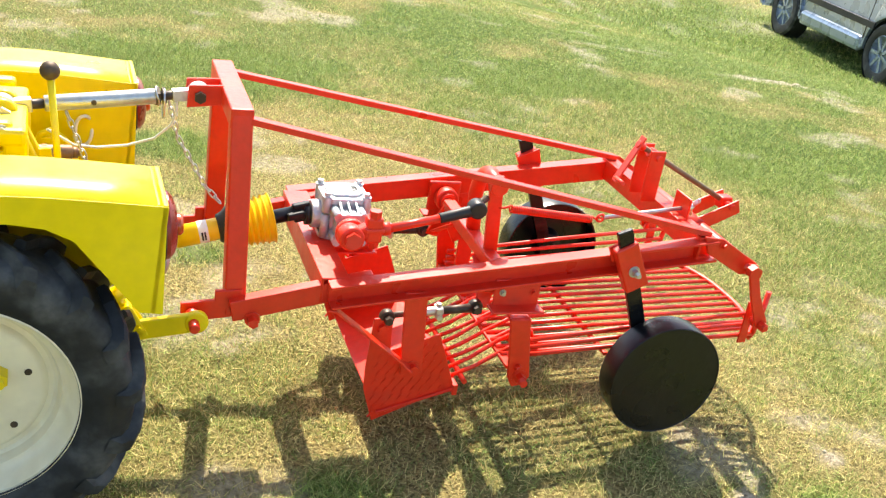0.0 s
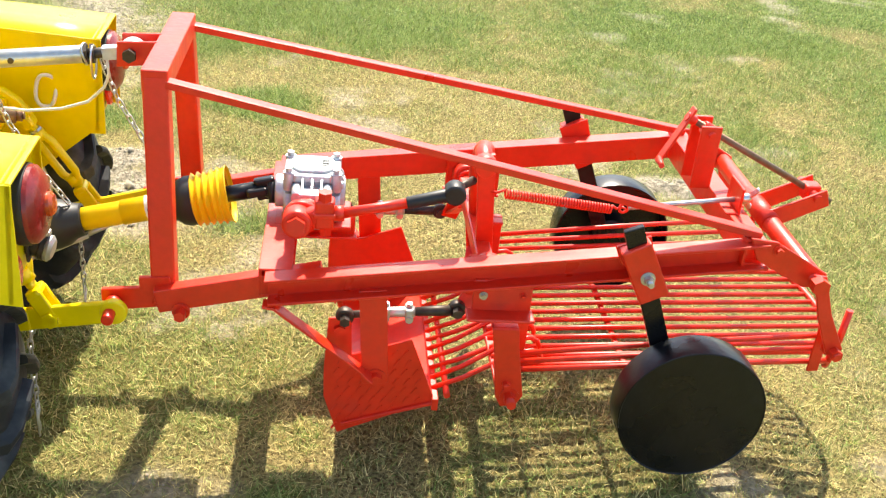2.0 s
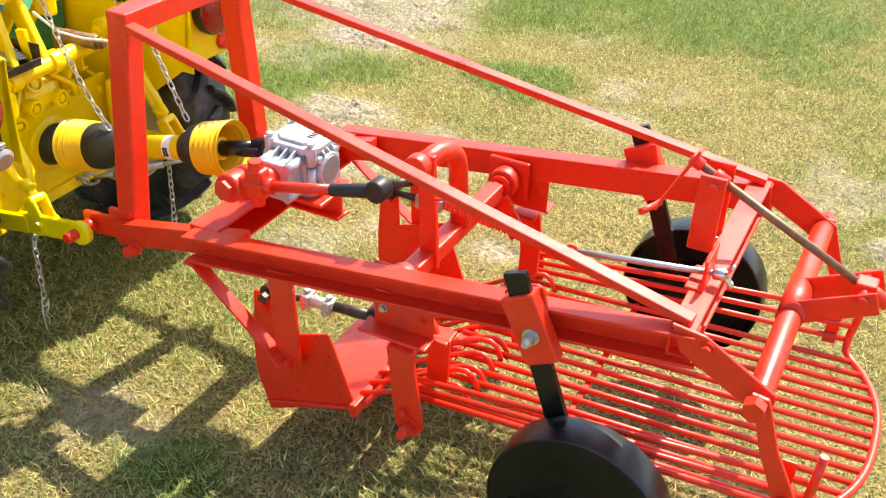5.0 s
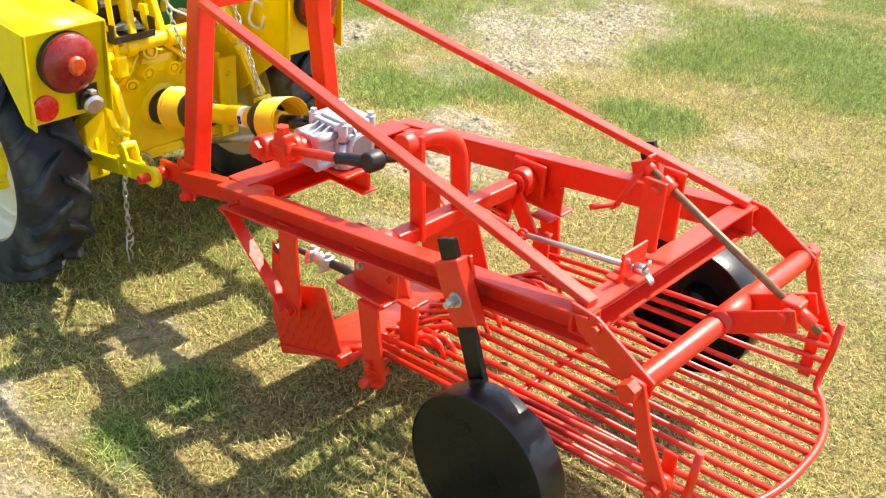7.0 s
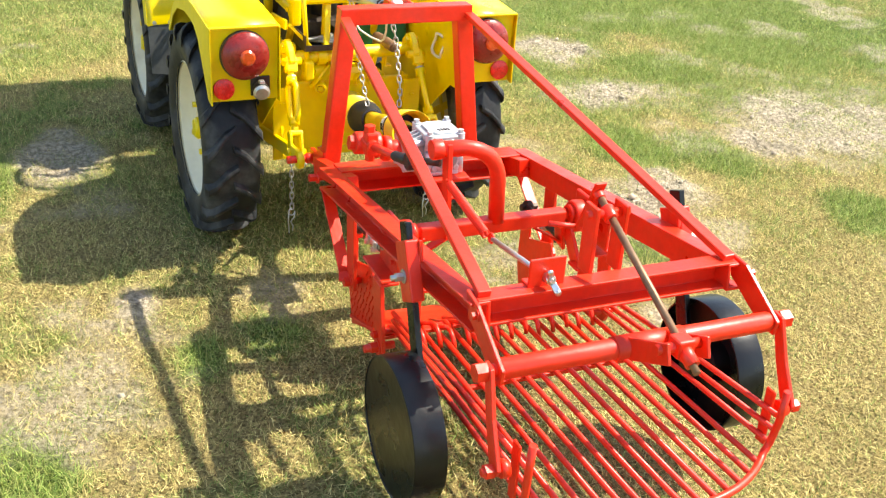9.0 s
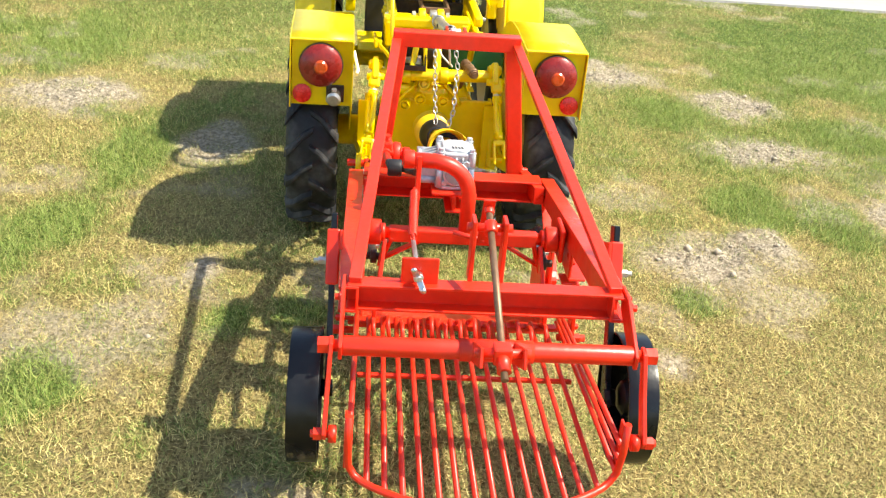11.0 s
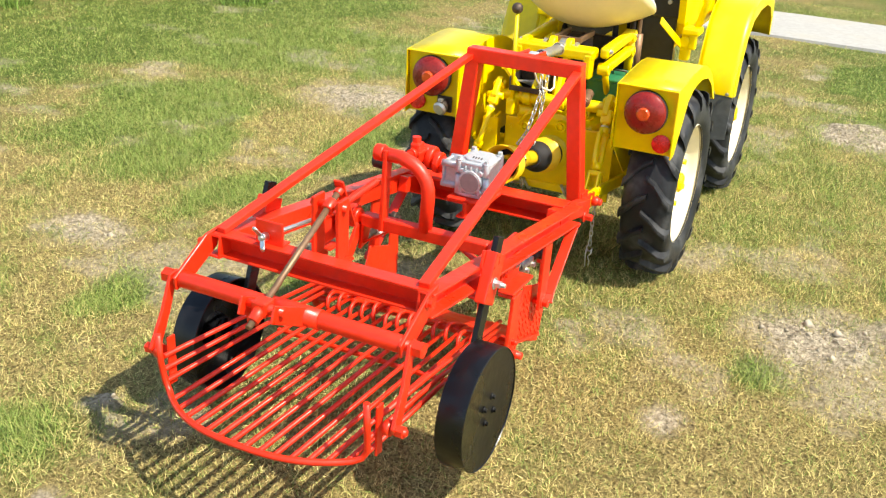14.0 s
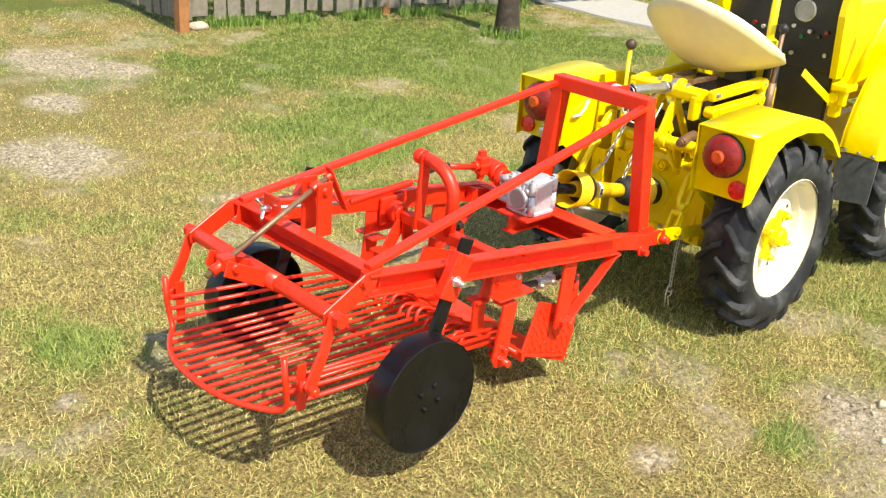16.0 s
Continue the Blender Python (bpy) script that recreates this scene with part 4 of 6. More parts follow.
def tractor_wheel(x, s):
    c = Vector((x, s * 0.415, 0.347))
    out = Vector((0, s, 0))
    g = 1.045
    rim = tp("wheel", lathe([(r * g, w) for r, w in ((0.208, 0.075), (0.212, 0.072), (0.212, 0.067), (0.205, 0.064), (0.199, 0.052), (0.196, 0.040), (0.190, 0.026), (0.181, 0.018), (0.176, 0.017), (0.1735, 0.012), (0.169, -0.004), (0.162, -0.009), (0.152, -0.008), (0.146, 0.001), (0.138, 0.006), (0.10, 0.006), (0.0, 0.006),
                             (0.0, -0.002), (0.12, -0.002), (0.15, -0.010), (0.180, -0.012), (0.198, -0.03), (0.206, -0.062), (0.212, -0.066), (0.212, -0.072), (0.207, -0.074), (0.19, -0.03))], c, out, 64), CREAM, "cream steel wheel rim")
    for k in range(6):
        a = k * math.tau / 6 + 0.3
        p = c + Vector((math.cos(a), 0, math.sin(a))) * 0.126 + out * 0.0045
        tp("rim_hole", rod(p, p + out * 0.0025, 0.0075, 14), IRON, "", rim)
    tyre = tp("tyre", lathe([(0.216, 0.070), (0.230, 0.080), (0.255, 0.087), (0.285, 0.088), (0.306, 0.082), (0.318, 0.070), (0.324, 0.045), (0.327, 0.0), (0.324, -0.045), (0.318, -0.070), (0.306, -0.082), (0.285, -0.088), (0.255, -0.087), (0.230, -0.080), (0.216, -0.070)], c, out, 72), RUBBER, "black tractor tyre with worn lugs", rim)
    lugs = []
    n = 17
    for k in range(n):
        for side in (-1, 1):
            a = (k + (0.5 if side > 0 else 0)) * math.tau / n
            bm = bmesh.new()
            rows = []
            for w, turn, r, half in ((-0.006, 0.13, 0.347, 0.009), (0.030, 0.06, 0.349, 0.010), (0.062, -0.05, 0.345, 0.011), (0.084, -0.12, 0.334, 0.013), (0.092, -0.15, 0.312, 0.013)):
                b = a + turn
                rows.append([bm.verts.new(c + out * w * side + Vector((math.cos(b + d / r), 0, math.sin(b + d / r))) * (r - h)) for d, h in ((-half - 0.006, 0.028), (-half, 0.002), (0, 0.0), (half, 0.002), (half + 0.006, 0.028))])
            for u, v in zip(rows, rows[1:]):
                for i in range(4):
                    bm.faces.new((u[i], u[i + 1], v[i + 1], v[i]))
            bm.faces.new(rows[0])
            bm.faces.new(rows[-1][::-1])
            bmesh.ops.recalc_face_normals(bm, faces=bm.faces)
            lugs.append(bm)
    tp("tread", join(*lugs), RUBBER, "", rim)
    # three-armed hub with long studs
    arms = [bar(c + out * 0.012, c + out * 0.012 + Vector((math.cos(a), 0, math.sin(a))) * 0.082, 0.030, 0.034, up=(0, 1, 0), bevel=0.006) for a in np.arange(4) * math.tau / 4 + 0.5]
    tp("hub", join(lathe([(0.062, 0.003), (0.060, 0.016), (0.038, 0.022), (0.036, 0.052), (0.028, 0.060), (0.0, 0.062)], c, out, 24), *arms), YELLOW, "yellow wheel hub", rim)
    for k in range(4):
        a = k * math.tau / 4 + 0.5
        p = c + Vector((math.cos(a), 0, math.sin(a))) * 0.078 + out * 0.004
        tp("wheel_stud", join(rod(p, p + out * 0.050, 0.010, 10), rod(p, p + out * 0.036, 0.017, 6)), YELLOW, "", rim)


for x in (-0.052, -1.10):
    for s in (-1, 1):
        tractor_wheel(x, s)


def sheet(line, y0, y1, t=0.004, crown=0.0):
    """Bent sheet metal: a line of (x, z) pairs carried across from y0 to y1, rounded over towards both edges by crown."""
    across = [y0 + (y1 - y0) * k / 8 for k in range(9)] if crown else [y0, y1]
    bm = bmesh.new()
    layers = []
    for lift in (0, -t):
        rows = []
        for x, z in line:
            rows.append([bm.verts.new((x, y, z + lift - crown * abs(2 * (y - y0) / (y1 - y0) - 1) ** 3)) for y in across])
        layers.append(rows)
    for rows in layers:
        for u, v in zip(rows, rows[1:]):
            for k in range(len(u) - 1):
                bm.faces.new((u[k], u[k + 1], v[k + 1], v[k])).smooth = len(line) > 6
    a, b = layers
    edges = [(a[0], b[0]), (a[-1], b[-1]), ([r[0] for r in a], [r[0] for r in b]), ([r[-1] for r in a], [r[-1] for r in b])]
    for u, v in edges:
        for k in range(len(u) - 1):
            bm.faces.new((u[k], u[k + 1], v[k + 1], v[k]))
    bmesh.ops.recalc_face_normals(bm, faces=bm.faces)
    return bm


REAR_LINE = [(0.315, 0.772), (0.20, 0.781), (0.10, 0.788), (0.02, 0.790), (-0.05, 0.785), (-0.11, 0.772), (-0.17, 0.750), (-0.23, 0.715), (-0.28, 0.674), (-0.315, 0.638), (-0.345, 0.600)]
FRONT_LINE = [(x - 0.06, z) for x, z in ((-0.575, 0.545), (-0.590, 0.62), (-0.62, 0.70), (-0.665, 0.78), (-0.72, 0.838), (-0.80, 0.875), (-0.90, 0.885), (-1.12, 0.880), (-1.22, 0.872), (-1.29, 0.85), (-1.34, 0.80), (-1.365, 0.73), (-1.37, 0.66))]


def rear_fender(s):
    i, o = s * 0.285, s * 0.487
    f = tp("rear_fender", sheet(REAR_LINE, i, o), YELLOW, "yellow folded sheet-metal mudguard")
    cut = [(-0.325, 0.602), (-0.25, 0.672), (-0.16, 0.718), (-0.04, 0.738), (0.045, 0.735), (0.10, 0.726), (0.15, 0.702), (0.243, 0.585), (0.27, 0.550), (0.315, 0.545)]
    tp("fender_skirt", plate([(x, o, z) for x, z in REAR_LINE + cut], 0.004, bevel=0), YELLOW, "", f)
    inner = [(-0.345, 0.60), (-0.33, 0.40), (0.10, 0.40), (0.28, 0.545), (0.315, 0.545)]
    tp("fender_side", plate([(x, i, z) for x, z in REAR_LINE + inner], 0.004, bevel=0), YELLOW, "", f)
    tp("back_plate", plate([(0.300, i, 0.774), (0.300, o - s * 0.004, 0.774), (0.285, o - s * 0.004, 0.548), (0.285, i, 0.548)], 0.004, (1, 0, 0.06), bevel=0), YELLOW, "", f)
    tp("edge_lip", join(bar((0.312, i, 0.772), (0.312, o, 0.772), 0.010, 0.006), bar((0.312, i, 0.772), (0.296, i, 0.548), 0.012, 0.004, up=(0, 1, 0)), bar((0.312, o, 0.772), (0.296, o, 0.548), 0.012, 0.004, up=(0, 1, 0))), YELLOW, "", f)
    c = Vector((0.300, s * 0.388, 0.690))
    lamp = tp("tail_lamp", lathe([(0.070, -0.004), (0.0725, 0.010), (0.071, 0.020), (0.066, 0.022), (0.0, 0.022)], c, (1, 0, 0.05), 48), BLACK_PLASTIC, "round red tail lamp with orange centre")
    tp("lens", lathe([(0.0695, 0.019), (0.068, 0.028), (0.057, 0.038), (0.043, 0.043), (0.024, 0.046), (0.0, 0.046)], c, (1, 0, 0.05), 48), LAMP_RED, "red ribbed lamp lens", lamp)
    tp("indicator", lathe([(0.022, 0.040), (0.022, 0.052), (0.017, 0.057), (0.0, 0.058)], c, (1, 0, 0.05), 32), LAMP_ORANGE, "orange lamp centre", lamp)
    tp("reflector", lathe([(0.031, 0.0), (0.031, 0.008), (0.027, 0.010), (0.0, 0.010)], (0.292, s * 0.448, 0.588), (1, 0, 0.06), 32), REFLECTOR, "round red reflector")


for s in (-1, 1):
    rear_fender(s)
    i, o = s * 0.355, s * 0.515
    f = tp("front_fender", sheet(FRONT_LINE, i, o, crown=0.006), YELLOW, "yellow rounded front mudguard")
    tp("fender_skirt", plate([(x, o, z - 0.006) for x, z in FRONT_LINE] + [(x - 0.06, o, z) for x, z in ((-1.345, 0.66), (-1.32, 0.74), (-1.24, 0.80), (-1.12, 0.830), (-0.95, 0.832), (-0.80, 0.810), (-0.72, 0.755), (-0.66, 0.66), (-0.635, 0.53))], 0.004, bevel=0), YELLOW, "", f)
    tp("fender_side", plate([(x, i, z) for x, z in FRONT_LINE] + [(-1.2, i, 0.42), (-0.7, i, 0.42)], 0.004, bevel=0), YELLOW, "", f)
    tp("mud_flap", plate([(-0.640, i, 0.555), (-0.640, o, 0.550), (-0.632, o - s * 0.005, 0.36), (-0.632, i, 0.34)], 0.006, (1, 0, 0), bevel=0), FLAP, "grey dusty rubber mud flap", f)
    for k in range(3):
        tp("flap_bolt", bolt((-0.632, i + (o - i) * (0.15 + 0.35 * k), 0.548), (1, 0, 0), 0.005, 0.008), ZINC, "", f)

# trailer socket under one tail lamp
sock = tp("trailer_socket", join(lathe([(0.0, 0.0), (0.021, 0.0), (0.022, 0.03), (0.025, 0.032), (0.025, 0.040), (0.0, 0.041)], (0.285, -0.340, 0.592), (1, -0.1, -0.25), 20), box((0.296, -0.340, 0.592), (0.006, 0.058, 0.058), 0.004)), IRON, "grey metal trailer socket with a hinged cap")
tp("socket_cap", join(lathe([(0.024, 0.041), (0.025, 0.047), (0.018, 0.053), (0.0, 0.054)], (0.285, -0.340, 0.592), (1, -0.1, -0.25), 20), box((0.325, -0.343, 0.612), (0.018, 0.016, 0.010), 0.002)), ZINC, "", sock)

# gear case, axle and rear plate
case = tp("gear_case", join(box((-0.07, 0.0, 0.41), (0.28, 0.30, 0.24), 0.02), box((-0.45, 0.0, 0.44), (0.60, 0.22, 0.24), 0.03), box((-1.0, 0, 0.46), (0.55, 0.26, 0.26), 0.03)), YELLOW)
tp("axle_tube", rod((-0.052, -0.33, 0.350), (-0.052, 0.33, 0.350), 0.055, 20), YELLOW)
tp("axle_tube", rod((-1.10, -0.33, 0.350), (-1.10, 0.33, 0.350), 0.045, 20), YELLOW)
tp("rear_plate", join(box((0.082, 0.018, 0.400), (0.014, 0.40, 0.250), 0.004), box((0.075, 0.02, 0.285), (0.05, 0.30, 0.03), 0.006)), YELLOW)
for y, z in ((-0.16, 0.49), (-0.16, 0.35), (0.19, 0.49), (0.19, 0.32), (0.10, 0.30), (0.08, 0.50)):
    tp("plate_bolt", bolt((0.089, y, z), (1, 0, 0), 0.007, 0.010), YELLOW)
tp("pto_housing", lathe([(0.070, -0.03), (0.068, 0.008), (0.055, 0.016), (0.0, 0.016)], (0.086, 0.008, 0.415), (1, 0, 0), 28), YELLOW)
for s in (-1, 1):
    y = s * 0.222 - 0.006
    tp("side_gusset", join(plate([(0.03, y, 0.52), (0.10, y, 0.50), (0.150, y, 0.30), (0.03, y, 0.24)], 0.012), box((0.120, y, 0.40), (0.012, 0.06, 0.24), 0.003)), YELLOW)
    for z in (0.33, 0.47):
        tp("gusset_bolt", bolt((0.127, y, z), (1, 0, 0), 0.007, 0.010), YELLOW)

# hydraulic lift: a casting with screwed bosses, rocking shaft, arms, rods
lift = tp("lift_cover", join(box((0.02, -0.02, 0.535), (0.13, 0.20, 0.06), 0.018), box((0.05, 0.005, 0.535), (0.10, 0.12, 0.075), 0.025), *[plate([(0.085, y, 0.520), (0.125, y, 0.595), (0.130, y, 0.630), (0.085, y, 0.632), (0.050, y, 0.520)], 0.014, bevel=0.004) for y in (-0.130, 0.085)]), YELLOW)
for p, v, r in (((0.075, -0.042, 0.528), (1, 0, 0), 0.021), ((0.075, 0.040, 0.526), (1, 0, 0), 0.021), ((0.075, -0.085, 0.505), (1, -0.3, 0), 0.019), ((0.085, -0.095, 0.560), (0.6, -0.8, 0.1), 0.022), ((0.055, -0.10, 0.530), (0.4, -0.9, 0), 0.020), ((0.075, -0.02, 0.572), (1, -0.3, 0.4), 0.022)):
    p, v = Vector(p), Vector(v).normalized()
    tp("bolt_boss", lathe([(r, -0.030), (r, 0.036), (r * 0.92, 0.042), (r * 0.70, 0.042), (r * 0.66, 0.030), (0.0, 0.030)], p, v, 20), YELLOW, "", lift)
    tp("boss_screw", rod(p + v * 0.028, p + v * 0.040, r * 0.46, 6), YELLOW, "", lift)
for y in (-0.12, 0.10):
    tp("oil_pipe", sweep([(0.06, y, 0.50), (0.105, y, 0.515), (0.112, y * 0.8, 0.548), (0.09, y * 0.5, 0.575), (0.06, y * 0.4, 0.59)], 0.007, 8), YELLOW, "", lift)
tp("lift_shaft", join(rod((0.108, -0.20, 0.612), (0.108, 0.215, 0.622), 0.0215, 20, bevel=0.002), rod((0.108, -0.11, 0.614), (0.108, -0.08, 0.614), 0.028, 20, bevel=0.003), rod((0.108, 0.02, 0.617), (0.108, 0.05, 0.617), 0.028, 20, bevel=0.003)), YELLOW)
for s in (-1, 1):
    y = s * 0.208 + 0.004
    top = Vector((0.150, s * 0.212 + 0.006, 0.612))
    low = Vector((0.292, s * 0.230, 0.368 if s < 0 else 0.380))
    arm = tp("lift_arm", join(plate([(0.070, y, 0.625), (0.085, y, 0.664), (0.115, y, 0.676), (0.150, y, 0.650), (0.172, y, 0.618), (0.158, y, 0.596), (0.128, y, 0.600), (0.085, y, 0.592)], 0.022, bevel=0.004), rod((0.152, y - 0.03, 0.614), (0.152, y + 0.03, 0.614), 0.012, 12)), YELLOW)
    tp("arm_bolt", join(rod((0.108, y - 0.024, 0.644), (0.108, y + 0.024, 0.644), 0.014, 14), rod((0.108, y - 0.020, 0.644), (0.108, y + 0.020, 0.644), 0.019, 6)), YELLOW, "", arm)
    way = (low - top).normalized()
    a, b = top + way * 0.058, top + way * 0.190
    side = way.cross(Vector((0, 1, 0))).normalized()
    link = tp("lift_rod", join(rod(top, a, 0.010, 12), bar(top - way * 0.016, top + way * 0.035, 0.040, 0.030, up=side, bevel=0.008)), YELLOW)
    tp("lock_nut", rod(a - way * 0.016, a - way * 0.004, 0.015, 6), ZINC, "bright lock nut", link)
    off = way.cross(Vector((0.45, s * 0.9, 0))).normalized() * 0.020
    ring = [a + off * 0.40, a + way * 0.022 + off, b - way * 0.022 + off, b + off * 0.40, b - off * 0.40, b - way * 0.022 - off, a + way * 0.022 - off, a - off * 0.40]
    tp("turnbuckle", join(sweep(ring, 0.0095, 8, closed=True), rod(a - way * 0.010, a + way * 0.014, 0.017, 10), rod(b - way * 0.014, b + way * 0.010, 0.017, 10)), YELLOW, "", link)
    o = Vector((0, 0.017, 0))
    tp("rod_fork", join(rod(b, low - way * 0.055, 0.011, 12), bar(low - way * 0.068, low - way * 0.050, 0.046, 0.030, up=side, bevel=0.006), bar(low - way * 0.06 + o, low + way * 0.018 + o, 0.009, 0.034, up=side, bevel=0.004), bar(low - way * 0.06 - o, low + way * 0.018 - o, 0.009, 0.034, up=side, bevel=0.004)), YELLOW, "", link)
    y = s * 0.246 + 0.004
    low_link = tp("lower_link", join(bar((0.0, s * 0.262, 0.335), (0.25, s * 0.240, 0.360), 0.014, 0.044, bevel=0.004), bar((0.22, s * 0.234, 0.356), (0.412, y + s * 0.014, 0.394), 0.014, 0.048, bevel=0.004), rod((0.415, y + s * 0.014 - 0.009, 0.394), (0.415, y + s * 0.014 + 0.009, 0.394), 0.0265, 24, bevel=0.003)), YELLOW)
    tp("link_bolt", join(rod((0.292, low.y - 0.030, low.z), (0.292, low.y + 0.030, low.z), 0.009, 10), rod((0.292, low.y + s * 0.020, low.z), (0.292, low.y + s * 0.030, low.z), 0.017, 6)), YELLOW, "", low_link)
    p, q = Vector((0.10, s * 0.075, 0.285)), Vector((0.335, s * 0.218, 0.345))
    tp("stabiliser", join(rod(p.lerp(q, 0.30), p.lerp(q, 0.75), 0.0095, 10), rod(p.lerp(q, 0.12), p.lerp(q, 0.34), 0.006, 8), rod(p.lerp(q, 0.72), q, 0.006, 8), sweep([p.lerp(q, 0.08) + Vector((0.018 * math.cos(t), 0.012 * math.cos(t), 0.016 * math.sin(t))) for t in np.linspace(0, math.tau, 13)[:-1]], 0.0045, 6, closed=True)), ZINC, "zinc-plated stabiliser turnbuckle", low_link)
    tp("shackle", join(sweep([p + Vector((-0.02, 0, -0.02)), p + Vector((0.0, -0.012, 0.015)), p + Vector((0.02, 0.0, 0.012)), p + Vector((0.012, 0.014, -0.015)), p + Vector((-0.02, 0.01, -0.02))], 0.006, 8)), ZINC, "", low_link)
# hose coupling and hose
hose = tp("hose", sweep([(0.02, -0.06, 0.572), (0.05, -0.03, 0.570), (0.06, 0.03, 0.564), (0.062, 0.080, 0.562), (0.062, 0.098, 0.570), (0.062, 0.106, 0.590), (0.060, 0.112, 0.640)], 0.0115, 10), RUSTY, "brown hydraulic hose")
tp("coupling", join(rod((0.048, 0.114, 0.648), (0.160, 0.134, 0.643), 0.0180, 16, bevel=0.003), rod((0.158, 0.134, 0.643), (0.172, 0.136, 0.642), 0.0135, 12), rod((0.060, 0.112, 0.625), (0.060, 0.113, 0.655), 0.0150, 12), rod((0.092, 0.122, 0.646), (0.104, 0.124, 0.6455), 0.0205, 6)), RUSTY, "brown steel quick coupling", hose)
tp("coupling_tip", rod((0.171, 0.136, 0.642), (0.177, 0.137, 0.642), 0.009, 12), RUSTY, "", hose)
tp("coupling_bracket", join(box((0.092, 0.128, 0.600), (0.036, 0.006, 0.070), 0.002), box((0.082, 0.136, 0.566), (0.05, 0.022, 0.006), 0.002)), YELLOW, "", hose)
tp("lead", sweep([Vector((0.19 + 0.020 * math.cos(t), 0.276 + 0.006 * math.sin(3 * t) + 0.010 * math.cos(t), 0.648 + 0.040 * math.sin(t))) for t in np.linspace(0, math.tau, 19)[:-1]], 0.0045, 8, closed=True), PALE, "pale cable loop beside the mudguard")
tp("lead", sweep([(0.16, -0.280, 0.70), (0.19, -0.272, 0.672), (0.225, -0.266, 0.655), (0.26, -0.272, 0.650)], 0.006, 8), PALE, "short grey cable on the mudguard")
# lever with a knob
lever = tp("lever", join(rod((0.138, -0.145, 0.57), (0.112, -0.160, 0.915), 0.0075, 10), box((0.138, -0.145, 0.58), (0.04, 0.03, 0.06), 0.006)), YELLOW)
tp("knob", ball((0.111, -0.161, 0.926), 0.020, sub=3), IRON, "dark round lever knob", lever)
# top link bracket: a fork of two arms with round bosses
fork = tp("link_tower", join(*[s2 for y0, y1 in ((-0.048, -0.080), (0.016, 0.012)) for s2 in (bar((0.022, y0, 0.790), (0.105, y1, 0.615), 0.020, 0.042, up=(1, 0, 0.4), bevel=0.005), rod((0.018, y0 - 0.012, 0.798), (0.018, y0 + 0.012, 0.798), 0.030, 20, bevel=0.004), bar((0.03, y0, 0.74), (-0.06, y0, 0.60), 0.012, 0.030, up=(1, 0, 0.4)))],
                             rod((0.018, -0.072, 0.798), (0.018, 0.040, 0.798), 0.012, 12)), YELLOW)
tp("tower_pin", join(rod((0.018, 0.036, 0.798), (0.018, 0.048, 0.798), 0.019, 6), rod((0.018, -0.082, 0.798), (0.018, -0.070, 0.798), 0.019, 6)), ZINC, "", fork)
tp("diagonal_stay", join(bar((0.105, -0.195, 0.715), (0.112, -0.105, 0.620), 0.010, 0.030, up=(1, 0, 0)), bar((0.10, -0.205, 0.715), (-0.06, -0.205, 0.70), 0.010, 0.030)), YELLOW)
tp("upright", bar((0.115, -0.030, 0.600), (0.100, -0.035, 0.715), 0.012, 0.026, up=(1, 0, 0)), YELLOW)
# tool tray and green tank
tray = tp("tool_tray", join(box((0.085, -0.095, 0.642), (0.12, 0.12, 0.005), 0.001), box((0.146, -0.095, 0.650), (0.004, 0.12, 0.018), 0.001), box((0.024, -0.095, 0.670), (0.004, 0.12, 0.06), 0.001), box((0.085, -0.156, 0.664), (0.12, 0.004, 0.05), 0.001), box((0.085, -0.034, 0.664), (0.12, 0.004, 0.05), 0.001)), IRON, "dark tool tray holding spanners")
for k in range(5):
    tp("spanner", bar((0.045 + 0.014 * k, -0.145, 0.650 + 0.004 * k), (0.115 - 0.010 * k, -0.045, 0.656 + 0.004 * k), 0.014, 0.006), ZINC, "", tray)
tank = tp("tank", join(box((-0.150, 0.168, 0.615), (0.17, 0.205, 0.120), 0.012), box((-0.150, 0.168, 0.676), (0.18, 0.215, 0.012), 0.005)), GREEN, "green painted metal box beside the seat")
tp("handle", sweep([(-0.15, 0.14, 0.680), (-0.15, 0.14, 0.698), (-0.15, 0.19, 0.698), (-0.15, 0.19, 0.680)], 0.004, 6), IRON, "", tank)
# seat and its carrier
tp("seat_bridge", join(box((0.03, -0.03, 0.785), (0.075, 0.30, 0.040), 0.010), box((0.045, -0.16, 0.745), (0.05, 0.03, 0.09), 0.008), box((0.045, 0.10, 0.745), (0.05, 0.03, 0.09), 0.008)), YELLOW)
for s in (-1, 1):
    tp("seat_arm", join(bar((0.04, s * 0.150, 0.795), (-0.30, s * 0.150, 0.805), 0.032, 0.040, bevel=0.010), rod((-0.30, s * 0.130, 0.800), (-0.30, s * 0.172, 0.800), 0.024, 16, bevel=0.004)), YELLOW)
    tp("seat_arm", join(bar((0.02, s * 0.150, 0.735), (-0.30, s * 0.150, 0.742), 0.032, 0.036, bevel=0.010), rod((-0.30, s * 0.130, 0.740), (-0.30, s * 0.172, 0.740), 0.022, 16, bevel=0.004), rod((0.02, s * 0.130, 0.735), (0.02, s * 0.172, 0.735), 0.022, 16, bevel=0.004)), YELLOW)
    tp("seat_strut", rod((0.0, s * 0.145, 0.742), (-0.08, s * 0.145, 0.62), 0.012, 12), YELLOW)
    tp("seat_strut", rod((-0.31, s * 0.15, 0.81), (-0.33, s * 0.15, 0.60), 0.018, 14), YELLOW)
    for x, z in ((0.02, 0.800), (0.0, 0.737), (-0.30, 0.803), (-0.30, 0.741)):
        tp("seat_bolt", bolt((x, s * 0.1665, z), (0, s, 0), 0.007, 0.010), ZINC if z > 0.75 else YELLOW)
